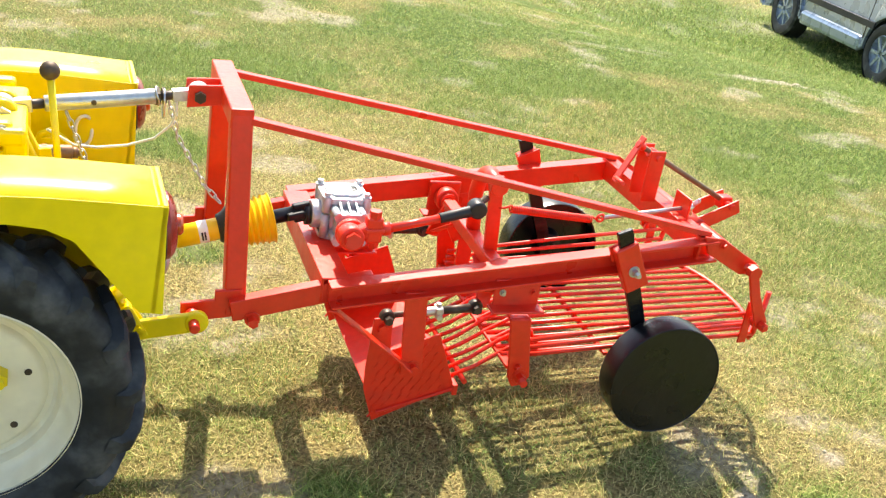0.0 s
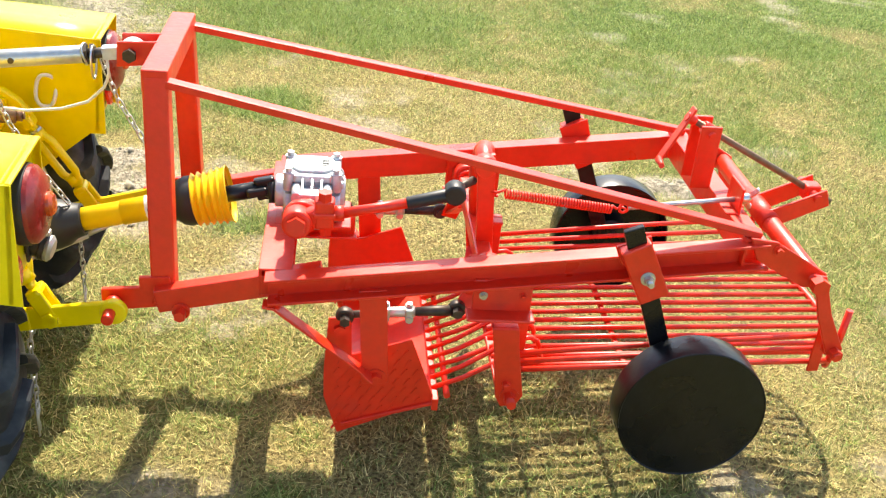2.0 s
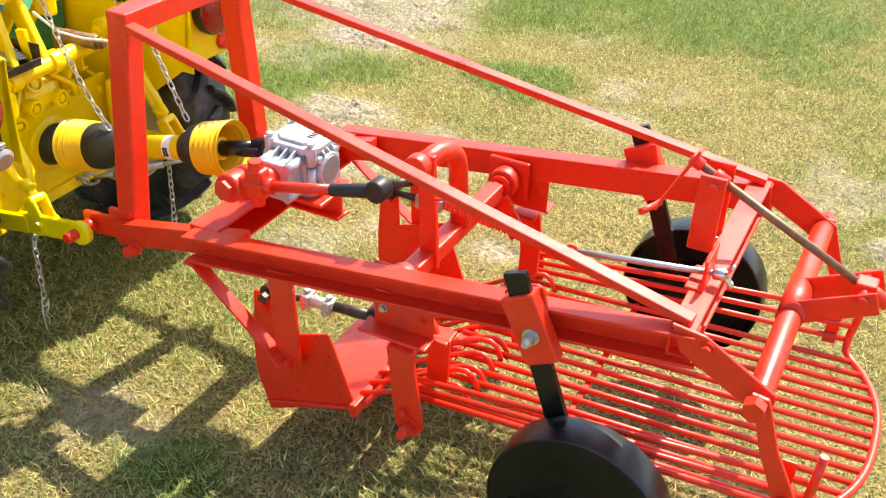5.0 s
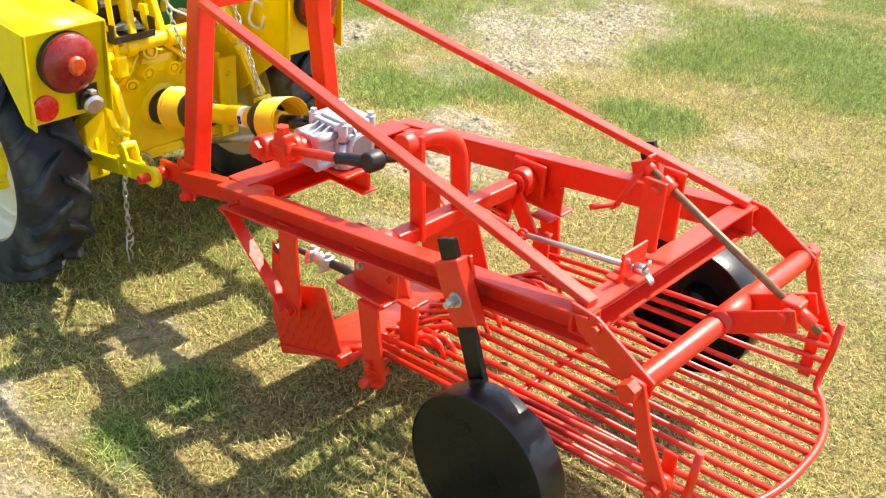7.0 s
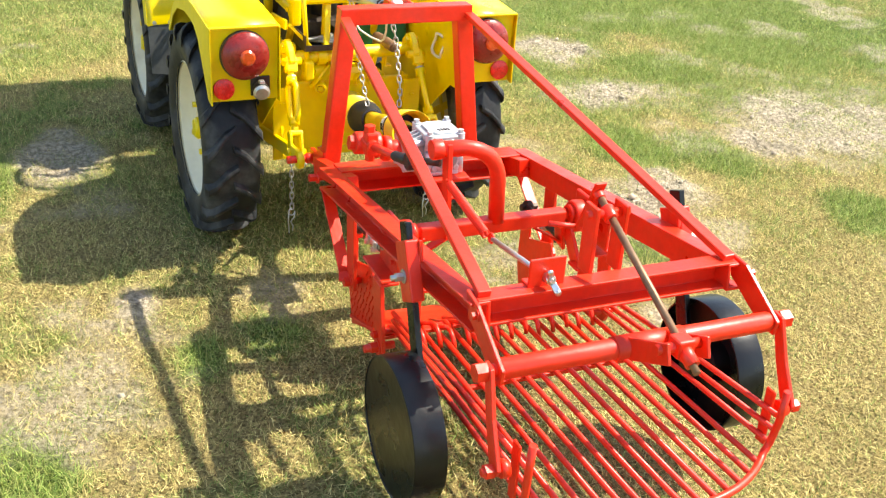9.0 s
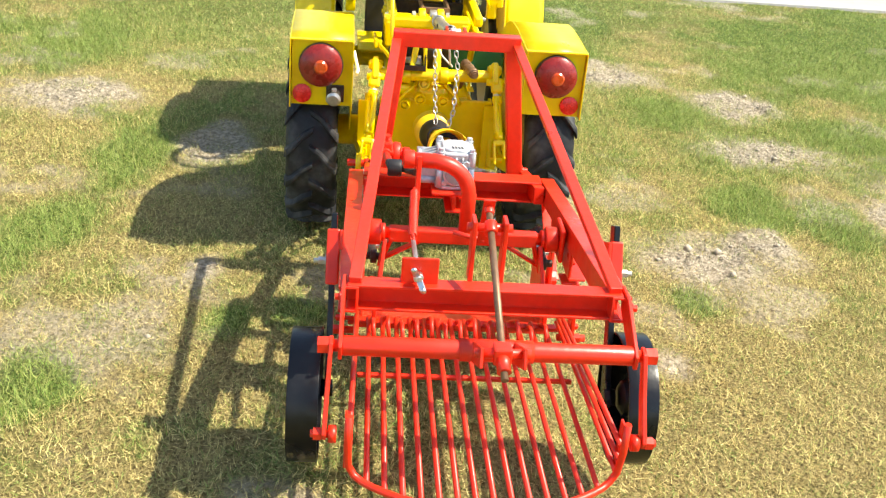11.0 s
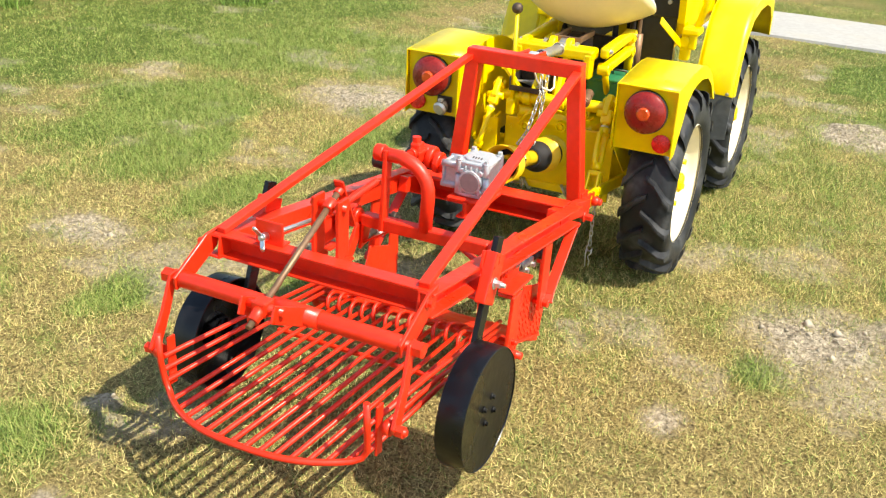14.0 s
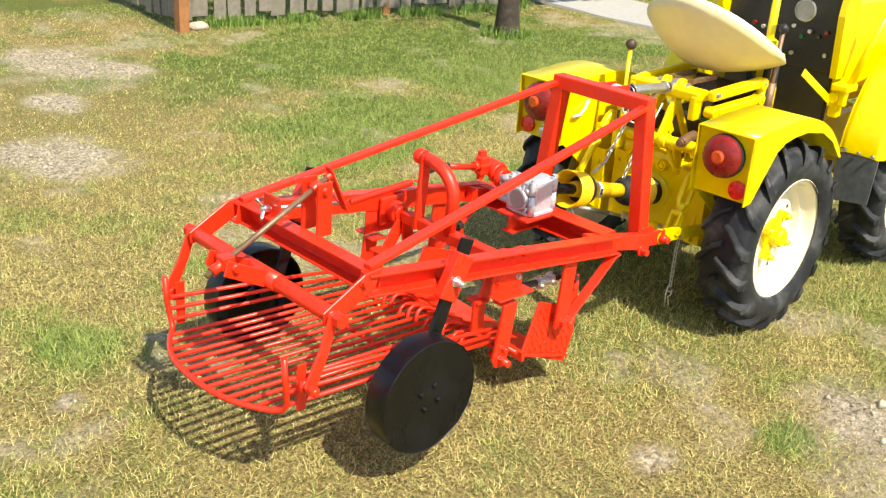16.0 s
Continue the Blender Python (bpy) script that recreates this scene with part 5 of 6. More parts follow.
tp("seat_post", join(box((-0.20, 0, 0.62), (0.26, 0.24, 0.12), 0.02), rod((-0.16, 0.0, 0.66), (-0.16, 0.0, 0.80), 0.045, 20), box((-0.33, 0.0, 0.70), (0.03, 0.34, 0.16), 0.006)), IRON)
tp("seat_slide", join(box((-0.08, -0.045, 0.820), (0.16, 0.012, 0.020), 0.003), box((-0.08, 0.045, 0.820), (0.16, 0.012, 0.020), 0.003), box((0.002, 0.0, 0.820), (0.008, 0.102, 0.020), 0.002)), RUSTY)


def seat_shell():
    """A scoop: a rounded bowl whose rim climbs from the low front to the high back."""
    bm = bmesh.new()
    n, k = 14, 56
    rings = []
    for i in range(n + 1):
        r = i / n
        ring = []
        for j in range(k):
            a = j * math.tau / k  # 0 is the back
            ca, sa = math.cos(a), math.sin(a)
            rim = 0.866 + 0.245 * ((1 + ca) / 2) ** 1.6
            reach = 0.215 + (0.035 if ca > 0 else 0.0) * ca
            round_x = math.copysign(abs(ca) ** 0.82, ca)
            round_y = math.copysign(abs(sa) ** 0.86, sa)
            ring.append(bm.verts.new((-0.212 + reach * round_x * r ** 0.95, 0.250 * round_y * r ** 0.95 - 0.010, 0.842 + (rim - 0.842) * r**2.3)))
        rings.append(ring)
    middle = rings[0][0]
    for v in rings[0][1:]:
        bm.verts.remove(v)
    for j in range(k):
        bm.faces.new((middle, rings[1][j], rings[1][(j + 1) % k])).smooth = True
    for a, b in zip(rings[1:], rings[2:]):
        for j in range(k):
            bm.faces.new((a[j], b[j], b[(j + 1) % k], a[(j + 1) % k])).smooth = True
    bmesh.ops.recalc_face_normals(bm, faces=bm.faces)
    bmesh.ops.solidify(bm, geom=bm.faces[:], thickness=0.012)
    return bm


seat = tp("seat", seat_shell(), SEAT, "cream bucket seat with a high rounded back")
line = []
for j in range(56):
    a = j * math.tau / 56
    ca, sa = math.cos(a), math.sin(a)
    line.append((-0.212 + (0.215 + (0.035 if ca > 0 else 0.0) * ca) * math.copysign(abs(ca) ** 0.92, ca), 0.250 * math.copysign(abs(sa) ** 0.92, sa) - 0.010, 0.866 + 0.245 * ((1 + ca) / 2) ** 1.6))
tp("piping", sweep(line, 0.007, 8, closed=True), WHITE, "pale rim piping", seat)
# steering column, dash and bonnet
tp("bonnet", join(box((-1.16, 0.0, 0.92), (0.88, 0.54, 0.38), 0.03), box((-1.16, 0.0, 0.70), (0.86, 0.44, 0.08), 0.02)), YELLOW, "yellow bonnet with folded edges")
for k in range(6):
    tp("louvre", box((-1.02 - 0.03 * k, 0.2715, 0.865), (0.010, 0.006, 0.09), 0.001), YELLOW)
# the lower black board stands in for the deep shade under the panel
dash = tp("dashboard", join(box((-0.70, 0.0, 0.98), (0.03, 0.49, 0.34), 0.006), box((-0.712, 0.0, 0.70), (0.03, 0.46, 0.30), 0.006)), BLACK_PLASTIC, "black instrument panel with a black sheet for the shaded hollow below")
tp("bonnet_cheek", plate([(-0.72, 0.262, 0.80), (-0.72, 0.262, 1.16), (-0.64, 0.262, 1.16), (-0.62, 0.262, 1.04), (-0.65, 0.262, 0.80)], 0.03), YELLOW)
tp("bonnet_cheek", plate([(-0.72, -0.262, 0.80), (-0.72, -0.262, 1.16), (-0.64, -0.262, 1.16), (-0.62, -0.262, 1.04), (-0.65, -0.262, 0.80)], 0.03), YELLOW)
for y, z, r in ((0.085, 1.03, 0.044),):
    g = tp("gauge", lathe([(r, 0.0), (r, 0.008), (r * 0.9, 0.010), (r * 0.88, 0.005), (0, 0.005)], (-0.6835, y, z), (1, 0, 0), 28), ZINC, "round dashboard gauge", dash)
    tp("gauge_face", lathe([(r * 0.86, 0.0055), (0, 0.0056)], (-0.684, y, z), (1, 0, 0), 28), CAST_DARK, "", g)
for y, z, m in ((-0.12, 0.95, LAMP_RED), (-0.08, 0.94, ZINC), (-0.02, 0.95, IRON), (0.05, 0.965, ZINC), (0.12, 0.955, ZINC), (0.09, 0.93, GREEN), (0.16, 0.94, IRON), (0.19, 0.96, LAMP_RED), (0.20, 0.875, ZINC), (0.06, 0.86, ZINC)):
    tp("switch", rod((-0.686, y, z), (-0.672, y, z), 0.009, 12, bevel=0.002), m, "", dash)
tp("steering_column", join(rod((-0.50, 0.05, 0.66), (-0.50, 0.05, 1.17), 0.016, 16), box((-0.50, 0.05, 0.68), (0.10, 0.10, 0.16), 0.02), rod((-0.50, 0.05, 0.86), (-0.50, 0.05, 0.93), 0.026, 16)), YELLOW)
tp("steering_wheel", join(sweep([Vector((-0.50, 0.05, 1.19)) + Vector((math.cos(a) * 0.19, math.sin(a) * 0.19, math.cos(a) * 0.05)) for a in np.linspace(0, math.tau, 41)[:-1]], 0.013, 8, closed=True), *[rod((-0.50, 0.05, 1.175), (-0.50 + 0.185 * math.cos(a), 0.05 + 0.185 * math.sin(a), 1.19 + 0.048 * math.cos(a)), 0.008, 8) for a in (0.5, 2.6, 4.7)]), BLACK_PLASTIC, "black steering wheel")
shifts = tp("gear_lever", join(rod((-0.34, 0.17, 0.66), (-0.37, 0.165, 0.99), 0.009, 10), rod((-0.34, 0.17, 0.66), (-0.352, 0.168, 0.80), 0.018, 12)), RUSTY, "gear lever with black knob")
tp("knob", ball((-0.37, 0.165, 1.0), 0.019, sub=2), BLACK_PLASTIC, "", shifts)
for p, q in (((-0.36, 0.07, 0.66), (-0.34, 0.075, 0.86)), ((-0.42, 0.09, 0.64), (-0.46, 0.11, 0.90))):
    tp("control_tube", sweep([p, Vector(p).lerp(Vector(q), 0.5) + Vector((0.015, 0.01, 0)), q], 0.012, 8), RUBBER)
for s in (-1, 1):
    tp("side_stay", bar((-0.49, s * 0.215, 0.835), (-0.68, s * 0.300, 0.680), 0.030, 0.006, up=(0, 1, 0)), YELLOW)
    rail = tp("light_rail", rod((-0.665, s * 0.325, 0.775), (-0.745, s * 0.385, 1.09), 0.014, 12), YELLOW, "yellow tube rising beside the bonnet")
    tp("rail_bracket", join(box((-0.66, s * 0.312, 0.778), (0.09, 0.07, 0.030), 0.008), rod((-0.62, s * 0.29, 0.735), (-0.72, s * 0.29, 0.735), 0.020, 14), box((-0.66, s * 0.292, 0.715), (0.045, 0.04, 0.12), 0.008), box((-0.645, s * 0.320, 0.735), (0.03, 0.03, 0.06), 0.006)), YELLOW, "", rail)
for k, (x, y) in enumerate(((-0.37, 0.135), (-0.40, 0.150), (-0.395, 0.115))):
    tp("control_tube", sweep([(x, y, 0.60), (x + 0.012, y + 0.006, 0.74), (x - 0.004, y, 0.87 + 0.02 * k)], 0.011, 8), RUBBER if k else IRON)
tp("control_box", join(box((-0.385, 0.135, 0.885), (0.07, 0.07, 0.04), 0.010), box((-0.40, 0.125, 0.92), (0.05, 0.04, 0.05), 0.010), box((-0.42, 0.10, 0.72), (0.05, 0.06, 0.24), 0.010)), YELLOW)
tp("pedal_deck", join(box((-0.50, 0.0, 0.57), (0.30, 0.52, 0.012), 0.003), box((-0.52, 0.20, 0.60), (0.08, 0.07, 0.05), 0.01)), YELLOW)
tp("exhaust", rod((-1.30, 0.29, 0.72), (-1.30, 0.29, 0.86), 0.02, 14), RUSTY)

# ---- top link between tractor and digger ----
top_link = thing("top_link", pose(-0.30, -0.02, 0.80), "zinc-plated turnbuckle top link between tractor and mast", "top link")
TL = (-0.30, -0.02, 0.80)
a, b = Vector((-0.515, -0.045, 0.796)), Vector((-0.100, 0.0, 0.835))
w = (b - a).normalized()
part("sleeve", rod(a + w * 0.085, b - w * 0.095, 0.0178, 24, bevel=0.003), ZINC, top_link, origin=TL)
part("screw", rod(a + w * 0.03, a + w * 0.09, 0.011, 12), IRON, top_link, "dark threaded screw end", TL)
part("screw", rod(b - w * 0.10, b - w * 0.03, 0.011, 12), IRON, top_link, "dark threaded screw end", TL)
part("eye", join(rod(a - Vector((0, 0.016, 0)), a + Vector((0, 0.016, 0)), 0.028, 24, bevel=0.004), bar(a + w * 0.015, a + w * 0.06, 0.024, 0.03)), ZINC, top_link, origin=TL)
part("eye", join(rod(b - Vector((0, 0.016, 0)), b + Vector((0, 0.016, 0)), 0.026, 24, bevel=0.004), bar(b - w * 0.06, b - w * 0.012, 0.024, 0.026)), ALLOY, top_link, "grey cast eye end", TL)
part("lock_nut", join(rod(b - w * 0.098, b - w * 0.088, 0.022, 6), rod(b - w * 0.082, b - w * 0.075, 0.020, 6)), IRON, top_link, origin=TL)
part("hole", rod(a.lerp(b, 0.45) - Vector((0, 0.0202, 0)), a.lerp(b, 0.45) - Vector((0, 0.012, 0)), 0.006, 12), IRON, top_link, origin=TL)
for d in (0.10, 0.325):
    ring = frame_of(a, b)
    part("chain_loop", sweep([a + w * (d + 0.003 * math.sin(2 * t)) + ring.col[1] * 0.021 * math.cos(t) + ring.col[2] * 0.021 * math.sin(t) for t in np.linspace(0, math.tau, 15)[:-1]], 0.0026, 6, closed=True), ZINC, top_link, origin=TL)
part("clip", sweep([b - w * 0.078 + Vector((0, 0.024 * math.cos(t), -0.010 - 0.026 * math.sin(t) * (1.6 if math.sin(t) > 0 else 1))) for t in np.linspace(0, math.tau, 22)[:-1]], 0.0025, 6, closed=True), STEEL, top_link, "bright spring clip", TL)

solo("cord", sweep([(-0.150, -0.014, 0.825), (-0.148, -0.012, 0.785), (-0.16, -0.008, 0.757), (-0.195, -0.002, 0.722), (-0.255, 0.010, 0.698), (-0.32, 0.000, 0.694), (-0.37, -0.020, 0.705), (-0.425, -0.035, 0.745)], 0.0032, 8), PALE, "pale cord hanging in a bow under the top link", "cord")

# ---- drive shaft ----
P0, P1 = Vector((-0.448, -0.033, 0.414)), Vector((0.195, -0.006, 0.540))
pto_shaft = thing("drive_shaft", pose(-0.09, -0.02, 0.49), "yellow-guarded drive shaft with black joints and bell guards", "drive shaft")
PS = (-0.09, -0.02, 0.49)
j0, j1 = P0 + Vector((0.048, 0.001, 0.006)), P1 - Vector((0.075, 0.001, 0.004))
w = (j1 - j0).normalized()


def at(d):
    return j0 + w * d


L = (j1 - j0).length
part("guard_tube", join(rod(at(0.13), at(L - 0.06), 0.0255, 24), rod(at(0.27), at(L - 0.08), 0.0275, 24)), YELLOW_PLASTIC, pto_shaft, "yellow plastic guard tube", PS)
for c, v, tail in ((at(0.100), -w, 0.075), (at(L - 0.098), w, 0.052)):
    wave = [(0.040, -0.005)]
    for k in range(5):
        wave += [(0.0590 + 0.0010 * k, 0.006 + 0.0145 * k), (0.0500 + 0.0010 * k, 0.0132 + 0.0145 * k)]
    wave += [(0.0640, 0.080), (0.0625, 0.082), (0.0605, 0.080), (0.046, 0.01)]
    bell = part("bell_guard", lathe(wave, c - v * 0.012, v, 36), YELLOW_PLASTIC, pto_shaft, "ribbed yellow bell guard", PS)
    part("collar", lathe([(0.029, -tail), (0.035, -tail + 0.002), (0.040, -tail * 0.7), (0.050, -tail * 0.5), (0.055, -tail * 0.2), (0.054, 0.004), (0.03, 0.004)], c - v * 0.012, v, 32), BLACK_PLASTIC, bell, "black plastic collar", PS)
part("yoke", join(rod(at(L - 0.09), j1 + w * 0.03, 0.018, 14), box(j1 + w * 0.030, (0.045, 0.050, 0.020), 0.005, frame_of(j0, j1)), box(j1 + w * 0.048, (0.045, 0.020, 0.050), 0.005, frame_of(j0, j1)), rod(j1 + w * 0.05, P1 + Vector((0.008, 0, 0)), 0.021, 18, bevel=0.003), rod(P1 - Vector((0.02, 0, 0)), P1 - Vector((0.008, 0, 0)), 0.027, 18)), BLACK, pto_shaft, "black universal joint", PS)
part("yoke", join(rod(at(0.0), at(0.10), 0.018, 14), box(at(-0.005), (0.045, 0.050, 0.022), 0.005, frame_of(j0, j1)), rod(P0 - Vector((0.01, 0, 0)), at(-0.01), 0.026, 20, bevel=0.005)), BLACK, pto_shaft, "black universal joint", PS)
part("pto_cap", lathe([(0.052, -0.006), (0.053, 0.012), (0.048, 0.034), (0.040, 0.050), (0.030, 0.056), (0.028, 0.030)], P0, w, 28), BLACK_PLASTIC, pto_shaft, "black rounded shaft cap", PS)
part("stub", rod(P1 - Vector((0.012, 0, 0)), P1 + Vector((0.03, 0, 0)), 0.014, 14), IRON, pto_shaft, origin=PS)
lab = at(0.335)
tag_frame = frame_of(j0, j1)
label_plate = part("warning_label", lathe([(0.02785, -0.0115), (0.0280, -0.011), (0.0280, 0.011), (0.02785, 0.0115)], lab, w, 24), WHITE, pto_shaft, "white warning label with black pictogram bars", PS)
for k in range(2):
    for d in (-0.0272, 0.0272):
        part("label_bar", bar(lab + w * (0.007 * k - 0.006) + tag_frame.col[1] * d, lab + w * (0.007 * k - 0.002) + tag_frame.col[1] * d, 0.004, 0.020, bevel=0), INK, label_plate, origin=PS)


# ---- chains ----
def chain(name, points, label, hook=False, wire=0.0019, pitch=0.0185, group=""):
    """A welded chain along a line of points, its links turned a quarter to one another."""
    pts = [Vector(p) for p in points]
    lengths = [(q - p).length for p, q in zip(pts, pts[1:])]
    total, base = sum(lengths), pts[-1]
    root = thing(name, Matrix.Translation(base), label, "chain", group)
    n = int(total / pitch)
    for i in range(n):
        d, k = (i + 0.5) * total / n, 0
        while k < len(lengths) - 1 and d > lengths[k]:
            d -= lengths[k]
            k += 1
        c = pts[k].lerp(pts[k + 1], d / lengths[k])
        m = frame_of(pts[k], pts[k + 1], (0.2, 1, 0.1))
        side = m.col[1] if i % 2 else m.col[2]
        along = m.col[0]
        oval = [c + along * (math.cos(t) * 0.0068 + (0.0055 if math.cos(t) > 0 else -0.0055)) + side * math.sin(t) * 0.0058 for t in np.linspace(0, math.tau, 13)[:-1]]
        part("link", sweep(oval, wire, 5, closed=True), ZINC, root, origin=base)
    if hook:
        e = pts[-1]
        line = [e + Vector((0.0, 0.010 * math.cos(t), -0.010 + 0.012 * math.sin(t))) for t in np.linspace(1.6, 6.4, 10)]
        line += [e + Vector((0, 0.008, -0.030)), e + Vector((0, -0.004, -0.045)), e + Vector((0, 0.004, -0.060)), e + Vector((0, 0.002, -0.078))]
        line2 = [e + Vector((0.001, -0.010, -0.014)), e + Vector((0.001, -0.012, -0.040)), e + Vector((0.001, -0.009, -0.085))]
        part("linch_pin", join(sweep(line, 0.0022, 6), sweep(line2, 0.0024, 6)), ZINC, root, "bent wire spring pin", base)
    return root


chain("safety_chain", [(-0.268, -0.262, 0.360), (-0.282, -0.265, 0.30), (-0.282, -0.265, 0.155)], "zinc chain with a spring pin hanging from the lower link", True, group="hanging chains")
chain("safety_chain", [(-0.278, 0.215, 0.360), (-0.289, 0.203, 0.30), (-0.289, 0.203, 0.155)], "zinc chain with a spring pin hanging from the lower link", True, group="hanging chains")
chain("safety_chain", [(-0.385, -0.045, 0.790), (-0.345, -0.04, 0.68), (-0.29, -0.035, 0.57), (-0.245, -0.03, 0.500)], "thin zinc chain holding the drive shaft guard")
chain("safety_chain", [(-0.165, 0.005, 0.812), (-0.14, 0.02, 0.72), (-0.07, 0.01, 0.60), (-0.035, -0.005, 0.565)], "thin zinc chain holding the drive shaft guard")

# ---- the edge of the garden ----
FENCE = thing("wooden_fence", pose(-1.34, -5.02, 0), "weathered grey board fence with brown posts", "fence")
FO = (-1.34, -5.02, 0)
part("post", box((-1.34, -5.02, 0.70), (0.085, 0.085, 1.42), 0.006), POST_WOOD, FENCE, "brown stained corner post", FO)
part("post", box((-3.30, -4.98, 0.70), (0.08, 0.08, 1.42), 0.006), POST_WOOD, FENCE, "brown stained post", FO)
rng = random.Random(8)
for start, way, n in (((-1.47, -5.21), Vector((-0.990, 0.142)), 40), ((-1.37, -5.20), Vector((-0.05, -0.999)), 30)):
    p = Vector(start)
    across = Vector((-way.y, way.x))
    for i in range(n):
        wide = rng.uniform(0.095, 0.130)
        h = 1.30 + rng.uniform(-0.03, 0.03)
        foot = rng.uniform(0.03, 0.09)
        turn = Euler((rng.uniform(-0.02, 0.02), rng.uniform(-0.02, 0.02), math.atan2(way.y, way.x))).to_matrix()
        part("board", box((p.x, p.y, foot + (h - foot) / 2), (wide, 0.020, h - foot), 0.002, turn), BOARD, FENCE, origin=FO)
        p = p + way * (wide + rng.uniform(0.015, 0.038))
    for z in (0.30, 1.05):
        a, b = Vector((*start, z)), Vector((*p, z))
        o = Vector((across.x, across.y, 0)) * (0.04 if way.x < -0.9 else -0.04)
        part("rail", bar(a + o, b + o, 0.035, 0.07), BOARD, FENCE, origin=FO)


def build_stone():
    bm = ball((-1.50, -5.06, 0.02), 0.075, (1.2, 0.8, 0.55), 3)
    for v in bm.verts:
        v.co += v.normal * 0.014 * noise.noise(v.co * 14)
    solo("stone", bm, SOIL, "grey rough stone beside the fence post", "stone", origin=(-1.50, -5.06, 0.0))


build_stone()


def build_tree():
    base = Vector((-3.69, -3.85, -0.05))
    tree = thing("tree", Matrix.Translation(base), "garden tree with dark rough bark and a leafy crown", "tree")
    rng = random.Random(4)
    trunk_line = [(0, 0, 0), (0.02, 0.01, 0.3), (0.0, 0.03, 0.9), (0.05, 0.0, 1.6), (0.04, -0.05, 2.3)]
    radii = (0.115, 0.088, 0.08, 0.075, 0.06)
    bm = bmesh.new()
    rings = []
    for (x, y, z), r in zip(trunk_line, radii):
        rings.append([bm.verts.new((x + r * math.cos(k * math.tau / 16) * (1 + 0.12 * noise.noise((k * 0.7, z * 2, 1))), y + r * math.sin(k * math.tau / 16) * (1 + 0.12 * noise.noise((k * 0.7, z * 2, 5))), z)) for k in range(16)])
    for a, b in zip(rings, rings[1:]):
        for k in range(16):
            bm.faces.new((a[k], a[(k + 1) % 16], b[(k + 1) % 16], b[k])).smooth = True
    bmesh.ops.recalc_face_normals(bm, faces=bm.faces)
    part("trunk", bm, BARK, tree)
    tips = []
    for i in range(9):
        a = i * 2.4
        z0 = 1.7 + 0.07 * i
        end = Vector((math.cos(a) * rng.uniform(0.8, 1.3), math.sin(a) * rng.uniform(0.8, 1.3), z0 + rng.uniform(0.7, 1.4)))
        start = Vector((0.04, -0.02, z0))
        mid = start.lerp(end, 0.5) + Vector((0, 0, 0.12))
        part("limb", join(rod(start, mid, 0.045, 8, 0.03), rod(mid, end, 0.03, 8, 0.012)), BARK, tree)
        tips += [mid, end, start.lerp(end, 0.8)]
    verts, faces = [], []
    for i in range(5200):
        c = rng.choice(tips) + Vector((rng.gauss(0, 0.33), rng.gauss(0, 0.33), rng.gauss(0.05, 0.25)))
        u = Vector((rng.gauss(0, 1), rng.gauss(0, 1), rng.gauss(0, 0.6))).normalized()
        v = u.cross(Vector((rng.gauss(0, 1), rng.gauss(0, 1), rng.gauss(0, 1)))).normalized()
        k = len(verts)
        verts += [c - u * 0.045, c + v * 0.02, c + u * 0.05, c - v * 0.02]
        faces.append((k, k + 1, k + 2, k + 3))
    me = bpy.data.meshes.new("crown")
    me.from_pydata([tuple(p) for p in verts], [], faces)
    me.materials.append(LEAF)
    crown = new("crown", me)
    crown.parent = tree


build_tree()
HOSE = ((-6.8, -0.30), (-7.03, -0.63), (-7.3, -0.92), (-7.6, -1.24), (-7.95, -1.48), (-8.22, -1.42), (-8.25, -1.15), (-8.04, -0.90), (-7.7, -0.55), (-7.5, -0.2))
solo("garden_hose", sweep([(x, y, float(swell(np.array([x]), np.array([y]))[0]) + 0.03) for x, y in HOSE], 0.006, 8), FLAP, "grey garden hose lying on the grass", "hose")


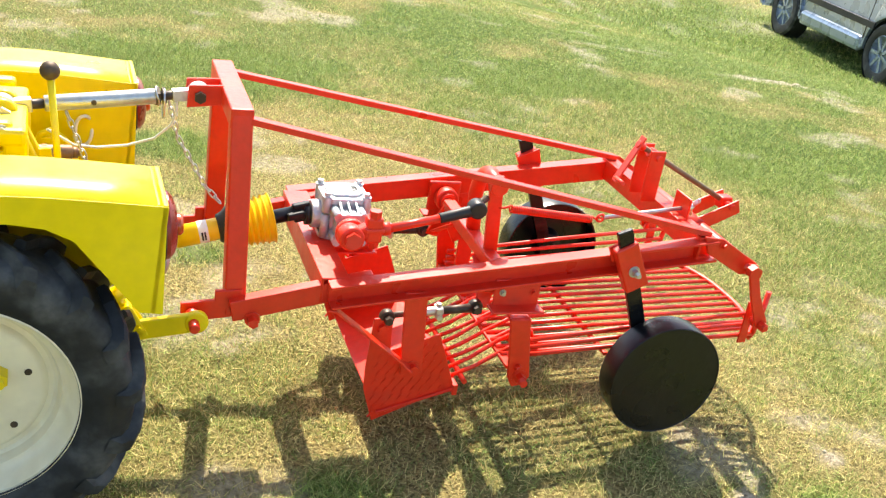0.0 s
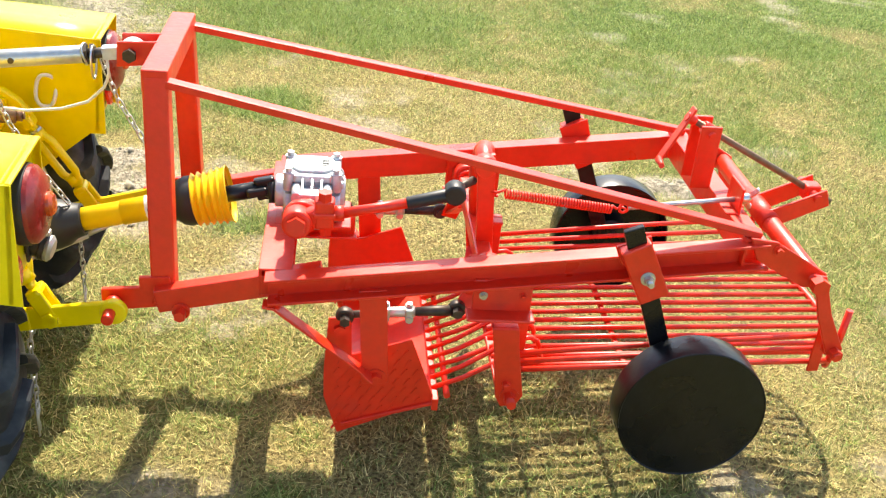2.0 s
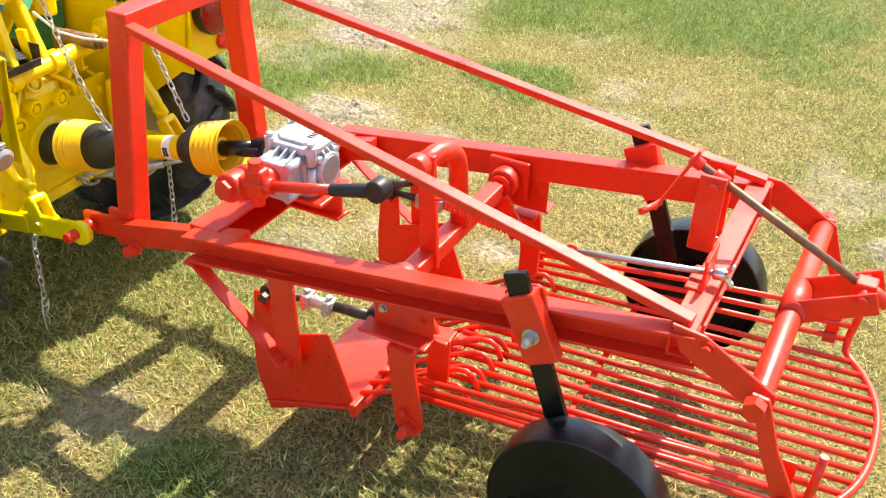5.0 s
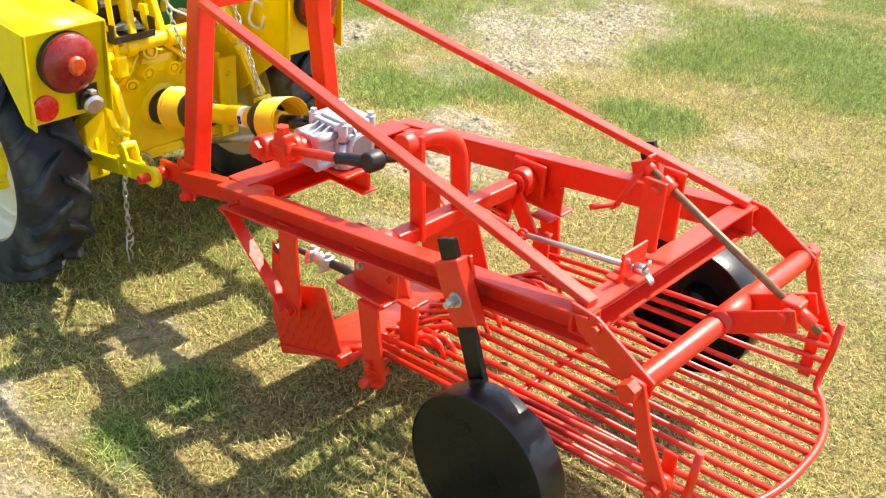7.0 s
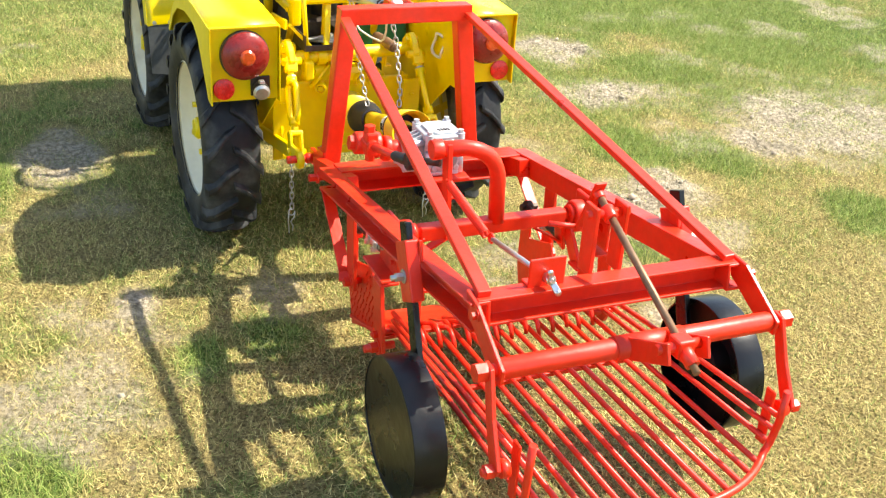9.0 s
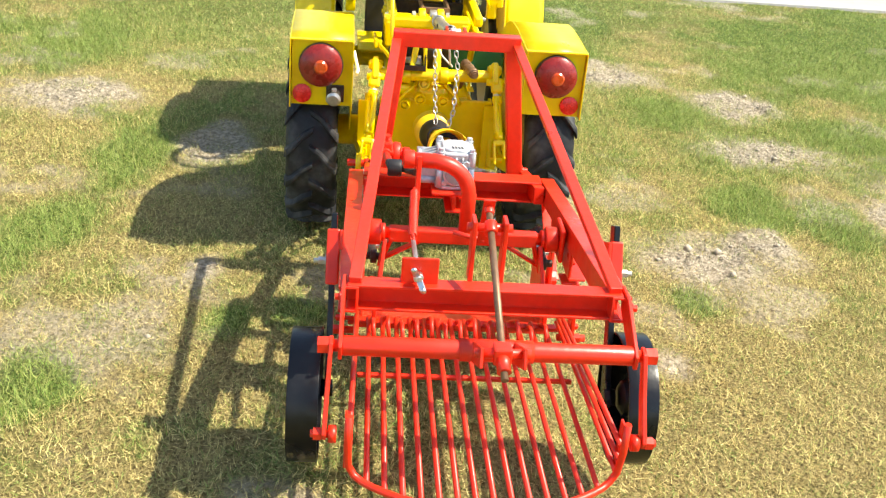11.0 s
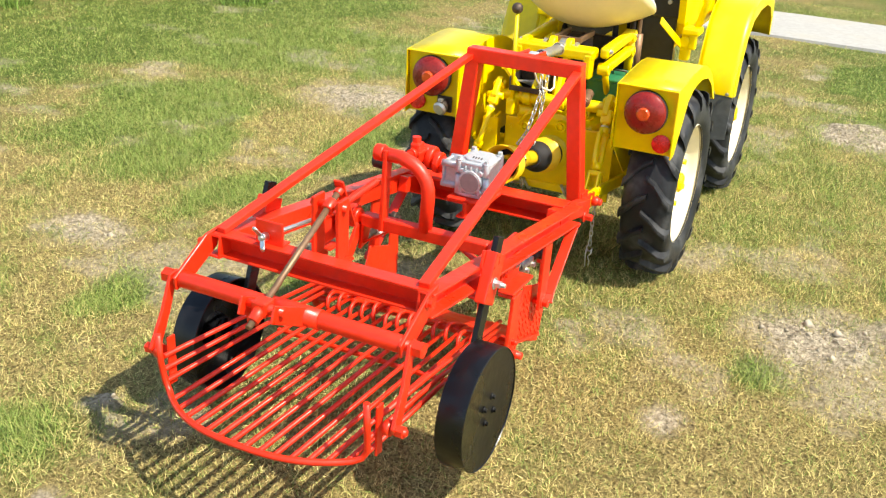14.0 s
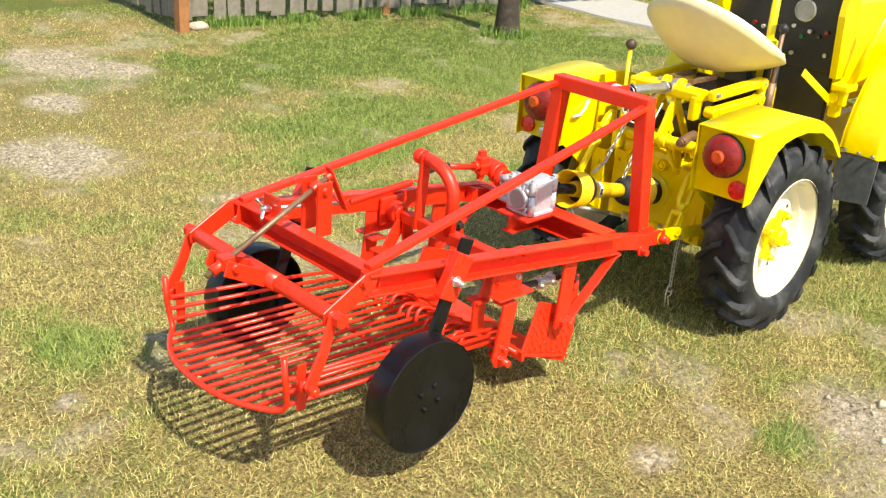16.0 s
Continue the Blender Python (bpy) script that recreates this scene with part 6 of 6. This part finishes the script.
# ---- parked car ----
def build_car():
    m = pose(9.29, 8.12, float(swell(np.array([8.6]), np.array([8.2]))[0]), 0, 0, 81.8) @ Matrix.Scale(1.09, 4)
    car = thing("car", m, "silver hatchback parked on the grass", "car")
    # its own x runs forward, y to its left side
    cp = lambda name, bm, mat, label="", parent=None: part(name, bm, mat, parent or car, label)
    side = [(-1.85, 0.42), (-1.90, 0.62), (-1.80, 0.95), (-1.45, 1.36), (-0.9, 1.43), (0.2, 1.42), (0.75, 1.02), (1.55, 0.88), (1.86, 0.70), (1.88, 0.38), (1.70, 0.24)]
    arch = lambda c: [(c + 0.36 * math.cos(a), 0.33 + 0.36 * math.sin(a)) for a in np.linspace(-0.15, math.pi + 0.15, 11)]
    low = arch(1.10) + [(0.68, 0.29), (-0.66, 0.29)] + arch(-1.08) + [(-1.70, 0.26)]
    outline = side + low
    bm = bmesh.new()
    rows = []
    for y, f in ((-0.80, 0.0), (-0.83, 0.4), (-0.78, 1.0), (0.78, 1.0), (0.83, 0.4), (0.80, 0.0)):
        rows.append([bm.verts.new((x, y * (1 - 0.16 * max(0, z - 0.85)), z)) for x, z in outline])
    k = len(outline)
    for a, b in zip(rows, rows[1:]):
        for i in range(k):
            bm.faces.new((a[i], a[(i + 1) % k], b[(i + 1) % k], b[i]))
    bm.faces.new(rows[0])
    bm.faces.new(rows[-1][::-1])
    bmesh.ops.recalc_face_normals(bm, faces=bm.faces)
    bmesh.ops.bevel(bm, geom=[e for e in bm.edges if e.calc_face_angle(0) > 0.5], offset=0.03, segments=2, affect="EDGES")
    body = cp("body", bm, SILVER)
    for s in (-1, 1):
        cp("sill", bar((-0.66, s * 0.80, 0.325), (0.68, s * 0.80, 0.325), 0.10, 0.17, bevel=0.045), SILVER, "", body)
        cp("side_trim", bar((-0.85, s * 0.835, 0.56), (0.85, s * 0.835, 0.56), 0.02, 0.075, bevel=0.008), BLACK_PLASTIC, "black rubbing strip", body)
        cp("door_gap", sweep([(-0.75, s * 0.836, 0.95), (-0.70, s * 0.836, 0.40), (-0.60, s * 0.830, 0.37), (0.70, s * 0.830, 0.37), (0.80, s * 0.836, 0.45), (0.78, s * 0.836, 0.95)], 0.005, 5), BLACK_PLASTIC, "", body)
        cp("side_window", plate([(-1.2, s * 0.755, 1.0), (-1.05, s * 0.70, 1.32), (0.1, s * 0.70, 1.33), (0.55, s * 0.755, 1.0)], 0.012, (0, 1, 0.25)), GLASS_DARK, "", body)
        for x in (-1.08, 1.10):
            c, out = (x, s * 0.74, 0.318), (0, s, 0)
            rim = cp("wheel", lathe([(0.19, 0.085), (0.20, 0.08), (0.195, 0.05), (0.17, 0.02), (0.0, 0.01)], c, out, 40), SILVER)
            cp("tyre", lathe([(0.195, 0.085), (0.22, 0.095), (0.29, 0.09), (0.315, 0.07), (0.320, 0.0), (0.315, -0.07), (0.29, -0.09), (0.2, -0.09)], c, out, 48), RUBBER, "", rim)
            for k2 in range(7):
                a = k2 * math.tau / 7
                cp("spoke", bar(Vector(c) + Vector((0.03 * math.cos(a), s * 0.075, 0.03 * math.sin(a))), Vector(c) + Vector((0.19 * math.cos(a), s * 0.07, 0.19 * math.sin(a))), 0.035, 0.02, up=(0, 1, 0)), SILVER, "", rim)
            cp("arch_lining", lathe([(0.0, -0.10), (0.35, -0.10), (0.355, 0.06)], c, out, 40), BLACK_PLASTIC, "", body)
    cp("windscreen", plate([(0.72, -0.66, 1.04), (0.72, 0.66, 1.04), (0.24, 0.62, 1.40), (0.24, -0.62, 1.40)], 0.012, (0.7, 0, 0.7)), GLASS_DARK, "", body)
    cp("bumper", box((-1.84, 0, 0.46), (0.16, 1.56, 0.20), 0.05), SILVER, "", body)
    cp("bumper", box((1.84, 0, 0.42), (0.16, 1.52, 0.20), 0.05), SILVER, "", body)
    cp("underbody", box((0, 0, 0.34), (3.3, 1.3, 0.14), 0.03), BLACK_PLASTIC, "", body)


build_car()
build_grass()
